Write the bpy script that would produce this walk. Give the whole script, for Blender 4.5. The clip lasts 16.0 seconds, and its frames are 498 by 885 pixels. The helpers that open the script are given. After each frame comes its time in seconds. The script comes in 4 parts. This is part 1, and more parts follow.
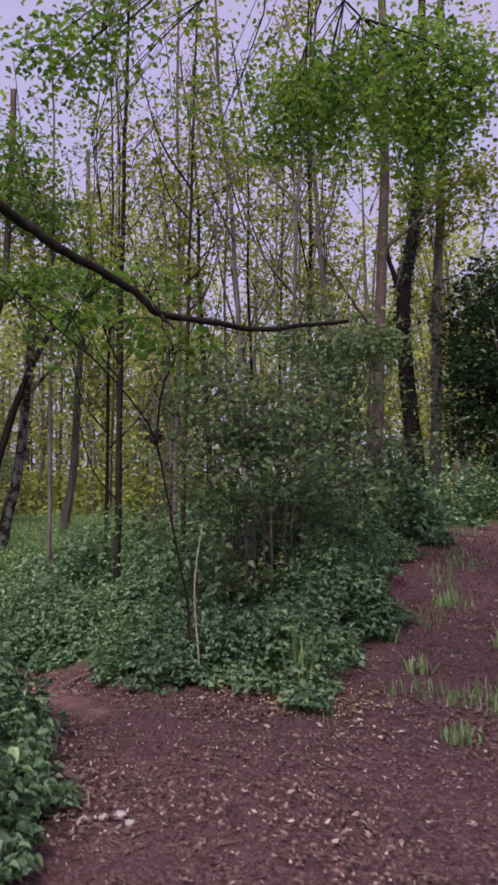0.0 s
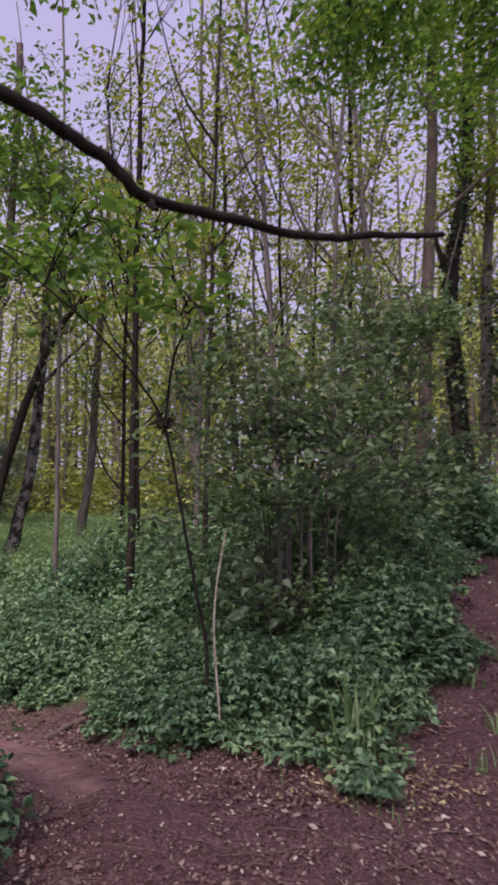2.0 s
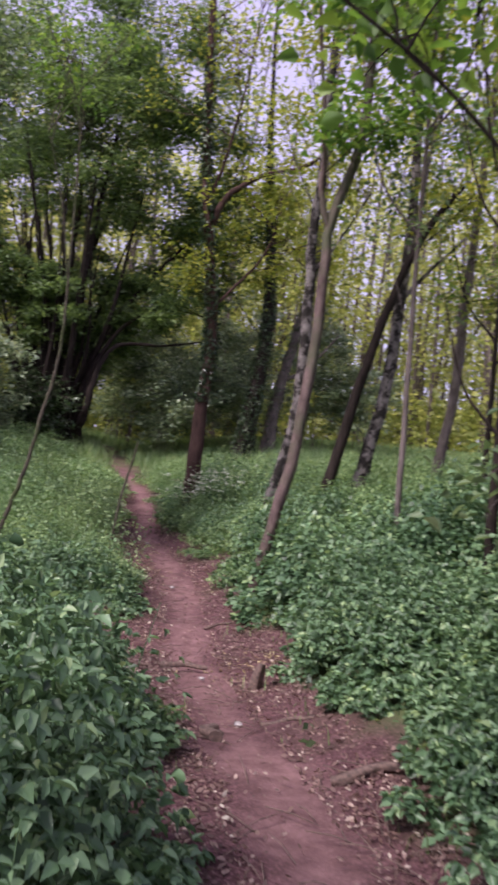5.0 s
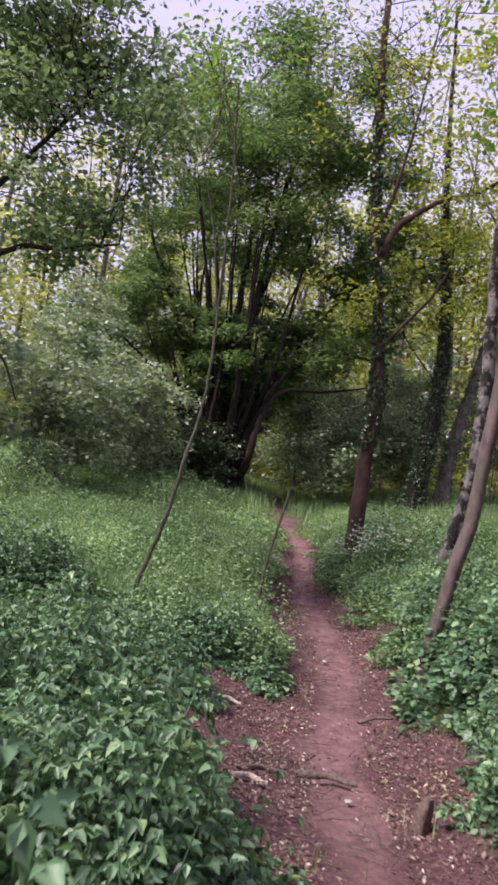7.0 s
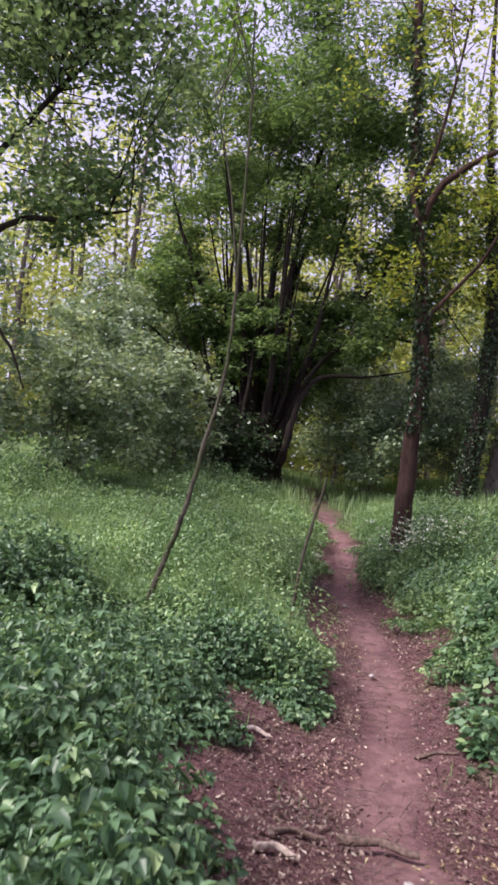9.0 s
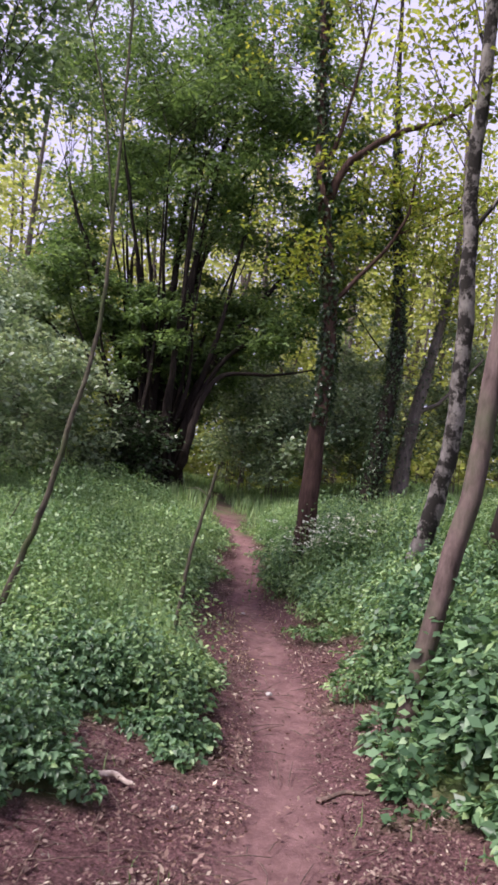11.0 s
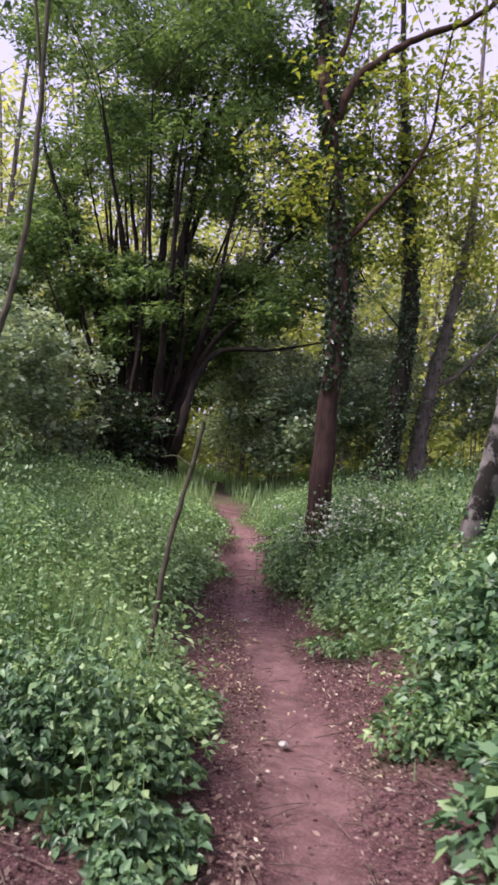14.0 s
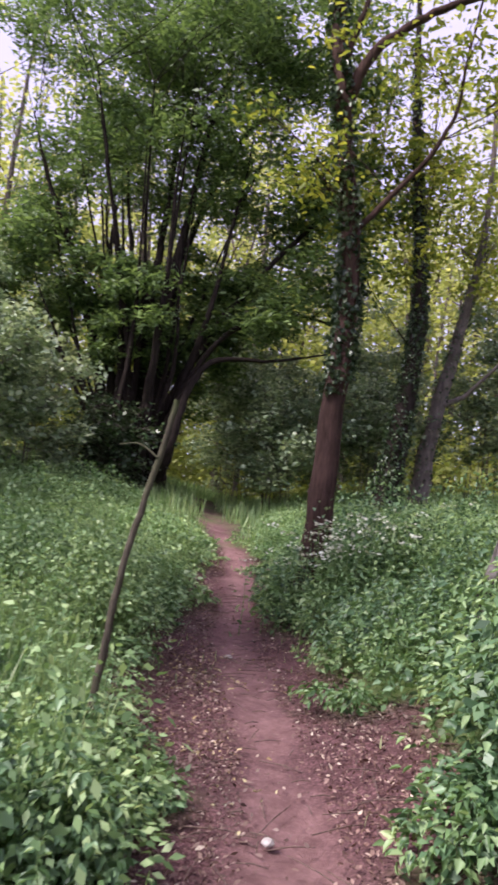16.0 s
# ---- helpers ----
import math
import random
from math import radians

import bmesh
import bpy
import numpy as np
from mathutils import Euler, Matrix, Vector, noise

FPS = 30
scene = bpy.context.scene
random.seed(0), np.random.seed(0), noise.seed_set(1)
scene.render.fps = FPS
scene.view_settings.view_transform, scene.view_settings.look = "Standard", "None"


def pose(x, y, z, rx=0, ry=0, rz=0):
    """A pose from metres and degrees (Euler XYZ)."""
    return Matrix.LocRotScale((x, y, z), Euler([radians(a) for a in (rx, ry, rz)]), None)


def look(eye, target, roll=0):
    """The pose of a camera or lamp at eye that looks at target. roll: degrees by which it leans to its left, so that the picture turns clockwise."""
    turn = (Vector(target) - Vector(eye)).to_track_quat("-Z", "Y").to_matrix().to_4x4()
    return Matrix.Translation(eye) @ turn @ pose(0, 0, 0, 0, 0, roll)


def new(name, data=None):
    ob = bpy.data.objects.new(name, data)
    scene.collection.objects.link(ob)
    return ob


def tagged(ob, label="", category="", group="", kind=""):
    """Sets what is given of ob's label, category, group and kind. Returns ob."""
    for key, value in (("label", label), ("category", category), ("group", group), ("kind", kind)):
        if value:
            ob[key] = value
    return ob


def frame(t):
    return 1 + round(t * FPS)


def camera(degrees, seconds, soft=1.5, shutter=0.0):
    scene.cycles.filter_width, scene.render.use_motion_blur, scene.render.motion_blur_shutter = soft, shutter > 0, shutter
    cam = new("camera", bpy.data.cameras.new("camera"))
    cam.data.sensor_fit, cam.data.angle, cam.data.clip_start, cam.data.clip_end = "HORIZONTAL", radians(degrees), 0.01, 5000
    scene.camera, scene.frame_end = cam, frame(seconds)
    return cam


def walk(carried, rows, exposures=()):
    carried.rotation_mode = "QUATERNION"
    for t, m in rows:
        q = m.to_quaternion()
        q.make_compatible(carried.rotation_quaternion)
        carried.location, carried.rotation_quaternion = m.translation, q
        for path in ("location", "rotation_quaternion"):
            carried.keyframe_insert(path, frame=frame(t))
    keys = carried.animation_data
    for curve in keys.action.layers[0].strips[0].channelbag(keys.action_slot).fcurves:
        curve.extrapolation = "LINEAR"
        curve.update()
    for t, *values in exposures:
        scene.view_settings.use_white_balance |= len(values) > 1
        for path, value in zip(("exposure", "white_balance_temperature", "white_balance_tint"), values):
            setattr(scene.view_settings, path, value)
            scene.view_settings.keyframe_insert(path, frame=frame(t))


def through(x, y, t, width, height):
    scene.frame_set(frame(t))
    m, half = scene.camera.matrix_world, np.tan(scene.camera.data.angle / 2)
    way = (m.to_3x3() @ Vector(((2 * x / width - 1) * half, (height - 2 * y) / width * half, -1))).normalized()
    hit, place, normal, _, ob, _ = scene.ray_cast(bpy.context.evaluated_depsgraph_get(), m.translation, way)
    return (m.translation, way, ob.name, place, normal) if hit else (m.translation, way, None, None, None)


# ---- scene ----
cam = camera(38.7, 16.0, soft=3.0, shutter=0.5)
METRES, EYE, TILT, LEAN, TURN = 10.0, 1.6, 7.0, 0.0, 0.0
ROWS = [
    (0.0, 0.0, 0.0, 0.0, 0.0, 0.0, -0.0),
    (0.5, -0.008, 0.0343, -0.0029, -0.34, 0.23, 0.31),
    (1.0, -0.0067, 0.0687, -0.0064, -0.17, 0.24, 0.32),
    (1.5, -0.005, 0.0997, -0.0082, 0.52, 0.1, 0.07),
    (2.0, -0.0052, 0.1337, -0.0081, 2.28, -0.07, -0.14),
    (2.5, -0.0078, 0.171, -0.015, 5.87, -0.98, -0.07),
    (3.0, -0.0168, 0.2083, -0.0215, 9.64, -2.08, -0.05),
    (3.5, -0.0274, 0.2413, -0.0235, 14.38, -3.46, -0.2),
    (4.0, -0.0309, 0.2743, -0.0248, 19.41, -4.34, -0.73),
    (4.5, -0.035, 0.305, -0.028, 24.91, -5.09, -1.47),
    (5.0, -0.0446, 0.3368, -0.0294, 31.56, -5.91, -2.07),
    (7.5, -0.1186, 0.4651, -0.0457, 47.07, -2.1, -1.82),
    (8.0, -0.1328, 0.4897, -0.0523, 48.57, -2.59, -1.4),
    (8.5, -0.1491, 0.512, -0.0586, 48.88, -3.31, -0.77),
    (9.0, -0.173, 0.5279, -0.0604, 48.5, -2.73, -0.46),
    (9.5, -0.188, 0.5492, -0.069, 47.28, -1.78, -0.47),
    (10.0, -0.2036, 0.5728, -0.0791, 44.4, -1.13, -0.82),
    (12.5, -0.2883, 0.6936, -0.1166, 40.05, -2.78, -0.75),
    (13.0, -0.31, 0.7167, -0.1257, 40.27, -3.01, -0.11),
    (13.5, -0.3304, 0.7372, -0.1258, 40.59, -2.21, 0.39),
    (14.0, -0.3534, 0.76, -0.1296, 41.26, -2.27, 0.52),
    (14.5, -0.3754, 0.7798, -0.1358, 42.32, -1.4, 0.05),
    (15.0, -0.3904, 0.8029, -0.1413, 43.26, -1.09, -0.63),
    (15.5, -0.4055, 0.8274, -0.1466, 43.65, -0.57, -1.33),
    (16.0, -0.4235, 0.8476, -0.1524, 41.02, -0.36, -1.4),
]
walk(cam, [(t, pose(0, 0, EYE, TILT, LEAN, TURN) @ pose(METRES * x, METRES * y, METRES * z, 90 + pitch, roll, yaw)) for t, x, y, z, yaw, pitch, roll in ROWS],
     exposures=[(t, e, 6500, g) for t, e, g in ((0.0, 0.1, 22), (2.5, 0.15, 22), (3.5, 0.15, 22), (5.0, 0.65, 22), (7.5, 0.8, 17), (10.0, 0.85, 16), (12.5, 0.85, 17), (16.0, 1.0, 19))])

# ---- world, sun, exposure ----
world = bpy.data.worlds.new("overcast_sky")
scene.world = world
world.use_nodes = True
wn, wl = world.node_tree.nodes, world.node_tree.links
sky = wn.new("ShaderNodeTexSky")
sky.sky_type, sky.sun_disc = "NISHITA", False
sky.sun_elevation, sky.sun_rotation = radians(52), radians(200)
cloud_mix = wn.new("ShaderNodeMix")
cloud_mix.data_type = "RGBA"
cloud_mix.inputs["Factor"].default_value = 0.82
cloud_mix.inputs["B"].default_value = (5.4, 5.05, 7.6, 1)
wl.new(sky.outputs["Color"], cloud_mix.inputs["A"])
wl.new(cloud_mix.outputs["Result"], wn["Background"].inputs["Color"])
wn["Background"].inputs["Strength"].default_value = 0.1
sun_data = bpy.data.lights.new("sun", "SUN")
sun_data.energy, sun_data.angle, sun_data.color = 3.4, radians(22), (1.0, 0.96, 0.9)
sun = new("sun", sun_data)
sun.matrix_world = look((0, 0, 0), (0.25, 0.55, -0.8))

rng = np.random.default_rng(11)


# ---- terrain ----
def step(a, b, x):
    k = np.clip((x - a) / (b - a), 0, 1)
    return k * k * (3 - 2 * k)


def lattice(x, y, cell, seed):
    """Smooth value noise in 0..1."""
    x, y = np.asarray(x, float) / cell, np.asarray(y, float) / cell
    ix, iy = np.floor(x), np.floor(y)
    fx, fy = x - ix, y - iy
    fx, fy = fx * fx * (3 - 2 * fx), fy * fy * (3 - 2 * fy)

    def corner(a, b):
        v = np.sin(a * 127.1 + b * 311.7 + seed * 74.7) * 43758.5453
        return v - np.floor(v)
    low = corner(ix, iy) * (1 - fx) + corner(ix + 1, iy) * fx
    high = corner(ix, iy + 1) * (1 - fx) + corner(ix + 1, iy + 1) * fx
    return low * (1 - fy) + high * fy


def along_across(x, y):
    return -0.66 * x + 0.75 * y, 0.75 * x + 0.66 * y


def land(x, y):
    """Height of the land: a path in a hollow, with a bank on either side."""
    x, y = np.asarray(x, float), np.asarray(y, float)
    s, c = along_across(x, y)
    z = 0.15 + 0.15 * step(0, 3, s) - 0.64 * step(4.5, 9.8, s) + 1.3 * step(13, 32, s)
    right, left = np.clip(c - 3.0, 0, None), np.clip(2.2 - c, 0, None)
    return z + step(2, 7, s) * (1 - 0.45 * step(13, 22, s)) * 1.75 * np.tanh(right / 5) + step(6, 10, s) * 0.85 * np.tanh(left / 5)


def to_line(x, y, line):
    """Distance from a line of (x, y, half width) less the half width there."""
    x, y = np.asarray(x, float), np.asarray(y, float)
    best = np.full(np.broadcast(x, y).shape, 1e9)
    for (ax, ay, aw), (bx, by, bw) in zip(line, line[1:]):
        dx, dy = bx - ax, by - ay
        k = np.clip(((x - ax) * dx + (y - ay) * dy) / (dx * dx + dy * dy), 0, 1)
        best = np.minimum(best, np.hypot(x - ax - k * dx, y - ay - k * dy) - (aw + k * (bw - aw)))
    return best


FOOTPATH = [(0.4, -9, 1.2), (0.45, 1.5, 1.15), (0.25, 3.9, 0.95), (-1.1, 5.3, 0.5), (-2.5, 6.9, 0.5), (-4.3, 9.05, 0.5),
            (-6.28, 11.52, 0.58), (-8.7, 13.8, 0.42), (-12.1, 17.6, 0.2), (-15.5, 20.5, 0.08), (-19, 23.5, 0.05)]
SIDE_PATH = [(0.8, 3.2, 1.0), (1.9, 6.0, 0.75), (2.5, 8.2, 0.75), (3.4, 10.3, 0.75), (5.6, 12.2, 0.6), (9, 13.5, 0.6)]

BARE_PATCHES = [[(-4.9, 8.9, 0.35), (-5.7, 9.2, 0.25)], [(-7.2, 11.7, 0.26), (-8.6, 13.1, 0.26)],
                [(-1.3, 6.2, 0.12), (-2.0, 7.05, 0.22)], [(-3.2, 8.5, 0.3), (-3.9, 9.3, 0.25)], [(-4.1, 7.9, 0.35), (-5.0, 8.3, 0.25)], [(-5.6, 11.2, 0.2), (-6.5, 12.5, 0.18)]]


def off_path(x, y):
    wob = 0.5 * (lattice(x, y, 0.7, 3) - 0.5) + 0.25 * (lattice(x, y, 0.23, 4) - 0.5)
    near = np.minimum(to_line(x, y, FOOTPATH), to_line(x, y, SIDE_PATH))
    for line in BARE_PATCHES:
        near = np.minimum(near, to_line(x, y, line))
    return near + wob


# ---- mesh building ----
class Shape:
    """Gathers vertices and faces of one mesh."""

    def __init__(self):
        self.verts, self.loops, self.sizes, self.count = [], [], [], 0

    def add(self, verts, faces):
        verts, faces = np.asarray(verts, np.float32).reshape(-1, 3), np.asarray(faces, np.int64)
        self.verts.append(verts)
        self.loops.append((faces + self.count).ravel())
        self.sizes.append(np.full(len(faces), faces.shape[1]))
        self.count += len(verts)

    def mesh(self, name, smooth=False):
        me = bpy.data.meshes.new(name)
        verts, loops, sizes = np.concatenate(self.verts), np.concatenate(self.loops), np.concatenate(self.sizes)
        me.vertices.add(len(verts))
        me.vertices.foreach_set("co", verts.ravel())
        me.loops.add(len(loops))
        me.loops.foreach_set("vertex_index", loops.astype(np.int32))
        me.polygons.add(len(sizes))
        me.polygons.foreach_set("loop_start", (np.cumsum(sizes) - sizes).astype(np.int32))
        if smooth:
            me.polygons.foreach_set("use_smooth", np.ones(len(sizes), bool))
        me.update(calc_edges=True)
        return me


def part(name, shape, material, parent=None, label="", smooth=False):
    ob = new(name, shape.mesh(name, smooth))
    ob.data.materials.append(material)
    if parent:
        ob.parent = parent
        ob.matrix_parent_inverse = Matrix.Translation(-parent.location)
    if label:
        ob["label"] = label
    return ob


def root(name, at, label, category, group="", kind=""):
    ob = new(name)
    ob.location = at
    return tagged(ob, label, category, group, kind)


def smooth_line(points, n):
    """n points on a smooth curve through the points."""
    p = np.asarray(points, float)
    p = np.vstack([2 * p[0] - p[1], p, 2 * p[-1] - p[-2]])
    u = np.linspace(0, len(p) - 3 - 1e-6, n)
    i = u.astype(int)
    f = (u - i)[:, None]
    a, b, c, d = p[i], p[i + 1], p[i + 2], p[i + 3]
    return 0.5 * (2 * b + (c - a) * f + (2 * a - 5 * b + 4 * c - d) * f ** 2 + (3 * b - a - 3 * c + d) * f ** 3)


def tube(shape, path, radii, sides=8, rough=0.0):
    path = np.asarray(path, float)
    n = len(path)
    radii = np.broadcast_to(np.asarray(radii, float), (n,))
    t = np.gradient(path, axis=0)
    t /= np.linalg.norm(t, axis=1, keepdims=True) + 1e-9
    ref = np.where(np.abs(t[:, 2:3]) > 0.8, np.array([[1.0, 0, 0]]), np.array([[0, 0, 1.0]]))
    if np.abs(t[:, 2]).mean() > 0.5:
        ref = np.tile([[1.0, 0.1, 0]], (n, 1))
    u = np.cross(t, ref)
    u /= np.linalg.norm(u, axis=1, keepdims=True) + 1e-9
    v = np.cross(t, u)
    ang = np.arange(sides) * 2 * np.pi / sides
    r = radii[:, None] * (1 + rough * (rng.random((n, sides)) - 0.5) + 0.6 * rough * np.sin(ang * 3 + path[0, 0] * 9)[None])
    ring = path[:, None] + r[..., None] * (np.cos(ang)[None, :, None] * u[:, None] + np.sin(ang)[None, :, None] * v[:, None])
    i, j = np.meshgrid(np.arange(n - 1), np.arange(sides), indexing="ij")
    k = (j + 1) % sides
    faces = np.stack([i * sides + j, i * sides + k, (i + 1) * sides + k, (i + 1) * sides + j], -1).reshape(-1, 4)
    shape.add(ring.reshape(-1, 3), faces)
    tip = ring[-1].mean(0, keepdims=True)
    if sides > 4:
        last = np.arange(sides)
        shape.add(np.vstack([ring[-1], tip]), np.stack([last, (last + 1) % sides, np.full(sides, sides)], -1))
        shape.add(np.vstack([ring[0], ring[0].mean(0, keepdims=True)]), np.stack([(last + 1) % sides, last, np.full(sides, sides)], -1))


OVAL = np.array([(0, 0, -0.03), (0.34, 0.3, 0.12), (0.2, 0.68, 0.06), (0, 1, -0.16), (-0.2, 0.68, 0.06), (-0.34, 0.3, 0.12)])
OVAL_FACES = np.array([(0, 1, 2, 3), (0, 3, 4, 5)])
DIAMOND = np.array([(0, 0, 0), (0.34, 0.45, 0.06), (0, 1, 0), (-0.34, 0.45, 0.06)])
DIAMOND_FACES = np.array([(0, 1, 2, 3)])


def unit(a):
    return a / (np.linalg.norm(a, axis=-1, keepdims=True) + 1e-9)


def add_leaves(shape, at, size, far=False, tilt=0.55, droop=-0.2, wide=1.0, axis=None, facing=None):
    at = np.asarray(at, float)
    n = len(at)
    if n == 0:
        return
    size = np.broadcast_to(np.asarray(size, float), (n,)) * (0.65 + 0.7 * rng.random(n))
    az, d = rng.random(n) * 2 * np.pi, rng.normal(droop, 0.35, n)
    a = np.stack([np.cos(az) * np.cos(d), np.sin(az) * np.cos(d), np.sin(d)], -1) if axis is None else unit(axis)
    up = unit((np.array([0, 0, 1.0]) if facing is None else facing) + tilt * rng.normal(size=(n, 3)))
    nn = unit(up - a * (a * up).sum(-1, keepdims=True))
    b = np.cross(a, nn)
    form, quads = (DIAMOND, DIAMOND_FACES) if far else (OVAL, OVAL_FACES)
    v = at[:, None] + size[:, None, None] * (form[None, :, 0:1] * wide * b[:, None] + form[None, :, 1:2] * a[:, None] + form[None, :, 2:3] * nn[:, None])
    f = (np.arange(n) * len(form))[:, None, None] + quads[None]
    shape.add(v, f.reshape(-1, 4))


def add_blades(shape, at, height, width=0.008, lean=0.35):
    n = len(at)
    height = np.broadcast_to(height, (n,)) * (0.5 + rng.random(n))
    az = rng.random(n) * 2 * np.pi
    side = np.stack([np.cos(az), np.sin(az), np.zeros(n)], -1) * width * (0.6 + 0.8 * rng.random(n))[:, None]
    out = np.stack([-np.sin(az), np.cos(az), np.zeros(n)], -1) * (lean * rng.normal(size=n))[:, None] * height[:, None]
    up = np.array([0, 0, 1.0]) * height[:, None]
    v = np.stack([at - side, at + side, at + 0.3 * out + 0.55 * up + 0.8 * side, at + 0.3 * out + 0.55 * up - 0.8 * side, at + out + up], 1)
    k = (np.arange(n) * 5)[:, None]
    m = v.reshape(-1, 3)
    shape.verts.append(m.astype(np.float32))
    quads, tris = (k + np.array([[0, 1, 2, 3]])), (k + np.array([[3, 2, 4]]))
    for f in (quads, tris):
        shape.loops.append((f + shape.count).ravel())
        shape.sizes.append(np.full(n, f.shape[1]))
    shape.count += len(m)


# ---- materials ----
def nodes_of(name):
    m = bpy.data.materials.new(name)
    m.use_nodes = True
    n, l = m.node_tree.nodes, m.node_tree.links
    return m, n, l, n["Principled BSDF"]


def ramp(n, stops):
    r = n.new("ShaderNodeValToRGB")
    e = r.color_ramp.elements
    while len(e) < len(stops):
        e.new(0.5)
    for k, (p, c) in zip(e, stops):
        k.position, k.color = p, (*c, 1)
    return r


def noise_at(n, l, scale, detail=4, stretch=(1, 1, 1), rough=0.6):
    co, mp, tx = n.new("ShaderNodeTexCoord"), n.new("ShaderNodeMapping"), n.new("ShaderNodeTexNoise")
    mp.inputs["Scale"].default_value = stretch
    tx.inputs["Scale"].default_value, tx.inputs["Detail"].default_value, tx.inputs["Roughness"].default_value = scale, detail, rough
    l.new(co.outputs["Object"], mp.inputs["Vector"])
    l.new(mp.outputs["Vector"], tx.inputs["Vector"])
    return tx.outputs["Fac"]


def mixed(n, l, fac, a, b, mode="MIX"):
    m = n.new("ShaderNodeMix")
    m.data_type, m.blend_type = "RGBA", mode
    for key, v in (("Factor", fac), ("A", a), ("B", b)):
        if isinstance(v, (int, float)):
            m.inputs[key].default_value = v
        elif isinstance(v, tuple):
            m.inputs[key].default_value = (*v, 1)
        else:
            l.new(v, m.inputs[key])
    return m.outputs["Result"]


def bump(n, l, height, strength, distance, shader):
    b = n.new("ShaderNodeBump")
    b.inputs["Strength"].default_value, b.inputs["Distance"].default_value = strength, distance
    l.new(height, b.inputs["Height"])
    l.new(b.outputs["Normal"], shader.inputs["Normal"])


def leaf_material(name, stops, through=0.35, gloss=0.45, patch=0.42):
    """Leaves that differ one from another, drift in colour over a metre, and let light through."""
    m, n, l, p = nodes_of(name)
    geo = n.new("ShaderNodeNewGeometry")
    r = ramp(n, stops)
    l.new(geo.outputs["Random Per Island"], r.inputs["Fac"])
    drift = ramp(n, [(0.3, (1 - patch, 1 - patch * 0.8, 1 - patch)), (0.7, (1 + patch * 0.5, 1 + patch * 0.4, 1))])
    l.new(noise_at(n, l, 0.9, 3), drift.inputs["Fac"])
    colour = mixed(n, l, 1.0, r.outputs["Color"], drift.outputs["Color"], "MULTIPLY")
    l.new(colour, p.inputs["Base Color"])
    p.inputs["Roughness"].default_value = gloss
    p.inputs["Specular IOR Level"].default_value = 0.5
    t = n.new("ShaderNodeBsdfTranslucent")
    l.new(mixed(n, l, 1.0, colour, (1.35, 1.3, 0.9), "MULTIPLY"), t.inputs["Color"])
    mix = n.new("ShaderNodeMixShader")
    mix.inputs["Fac"].default_value = through
    l.new(p.outputs["BSDF"], mix.inputs[1])
    l.new(t.outputs["BSDF"], mix.inputs[2])
    l.new(mix.outputs["Shader"], n["Material Output"].inputs["Surface"])
    return m


def bark_material(name, dark, light, scale=14, stretch=(1, 1, 0.18), depth=0.02, moss=None, bands=False):
    m, n, l, p = nodes_of(name)
    fine = noise_at(n, l, scale, 8, stretch, 0.7)
    r = ramp(n, [(0.32, dark), (0.66, light)])
    l.new(fine, r.inputs["Fac"])
    colour = r.outputs["Color"]
    broad = noise_at(n, l, 1.6, 4)
    if bands:
        marks = ramp(n, [(0.47, (0, 0, 0)), (0.54, (1, 1, 1))])
        l.new(noise_at(n, l, 5, 6, (1, 1, 0.8), 0.7), marks.inputs["Fac"])
        colour = mixed(n, l, marks.outputs["Color"], colour, (0.03, 0.026, 0.024))
    if moss:
        patch = ramp(n, [(0.48, (0, 0, 0)), (0.66, (0.8, 0.8, 0.8))])
        l.new(broad, patch.inputs["Fac"])
        colour = mixed(n, l, patch.outputs["Color"], colour, moss)
    l.new(colour, p.inputs["Base Color"])
    p.inputs["Roughness"].default_value = 0.92
    p.inputs["Specular IOR Level"].default_value = 0.12
    bump(n, l, fine, 0.9, depth, p)
    return m


def plain_material(name, dark, light, scale, rough=0.85, depth=0.004, stretch=(1, 1, 1)):
    m, n, l, p = nodes_of(name)
    tx = noise_at(n, l, scale, 6, stretch)
    r = ramp(n, [(0.3, dark), (0.7, light)])
    l.new(tx, r.inputs["Fac"])
    l.new(r.outputs["Color"], p.inputs["Base Color"])
    p.inputs["Roughness"].default_value = rough
    bump(n, l, tx, 0.6, depth, p)
    return m


BRAMBLE = leaf_material("bramble_leaf", [(0, (0.05, 0.1, 0.055)), (0.5, (0.12, 0.22, 0.125)), (0.9, (0.24, 0.38, 0.23)), (1, (0.36, 0.48, 0.26))], 0.3, 0.4)
HERB = leaf_material("herb_leaf", [(0, (0.085, 0.16, 0.072)), (0.5, (0.235, 0.375, 0.195)), (1, (0.46, 0.6, 0.375))], 0.35, 0.42, 0.58)
GRASS = leaf_material("grass_blade", [(0, (0.14, 0.24, 0.1)), (0.6, (0.27, 0.4, 0.2)), (1, (0.45, 0.54, 0.33))], 0.35, 0.5)
HAZEL_LEAF = leaf_material("hazel_leaf", [(0, (0.08, 0.17, 0.04)), (0.5, (0.16, 0.3, 0.065)), (1, (0.28, 0.4, 0.09))], 0.45, 0.5)
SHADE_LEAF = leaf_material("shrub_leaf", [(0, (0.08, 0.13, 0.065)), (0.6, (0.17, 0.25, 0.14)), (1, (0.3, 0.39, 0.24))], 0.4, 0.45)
SPRING_LEAF = leaf_material("spring_leaf", [(0, (0.15, 0.21, 0.04)), (0.5, (0.27, 0.32, 0.065)), (1, (0.42, 0.42, 0.09))], 0.5, 0.5)
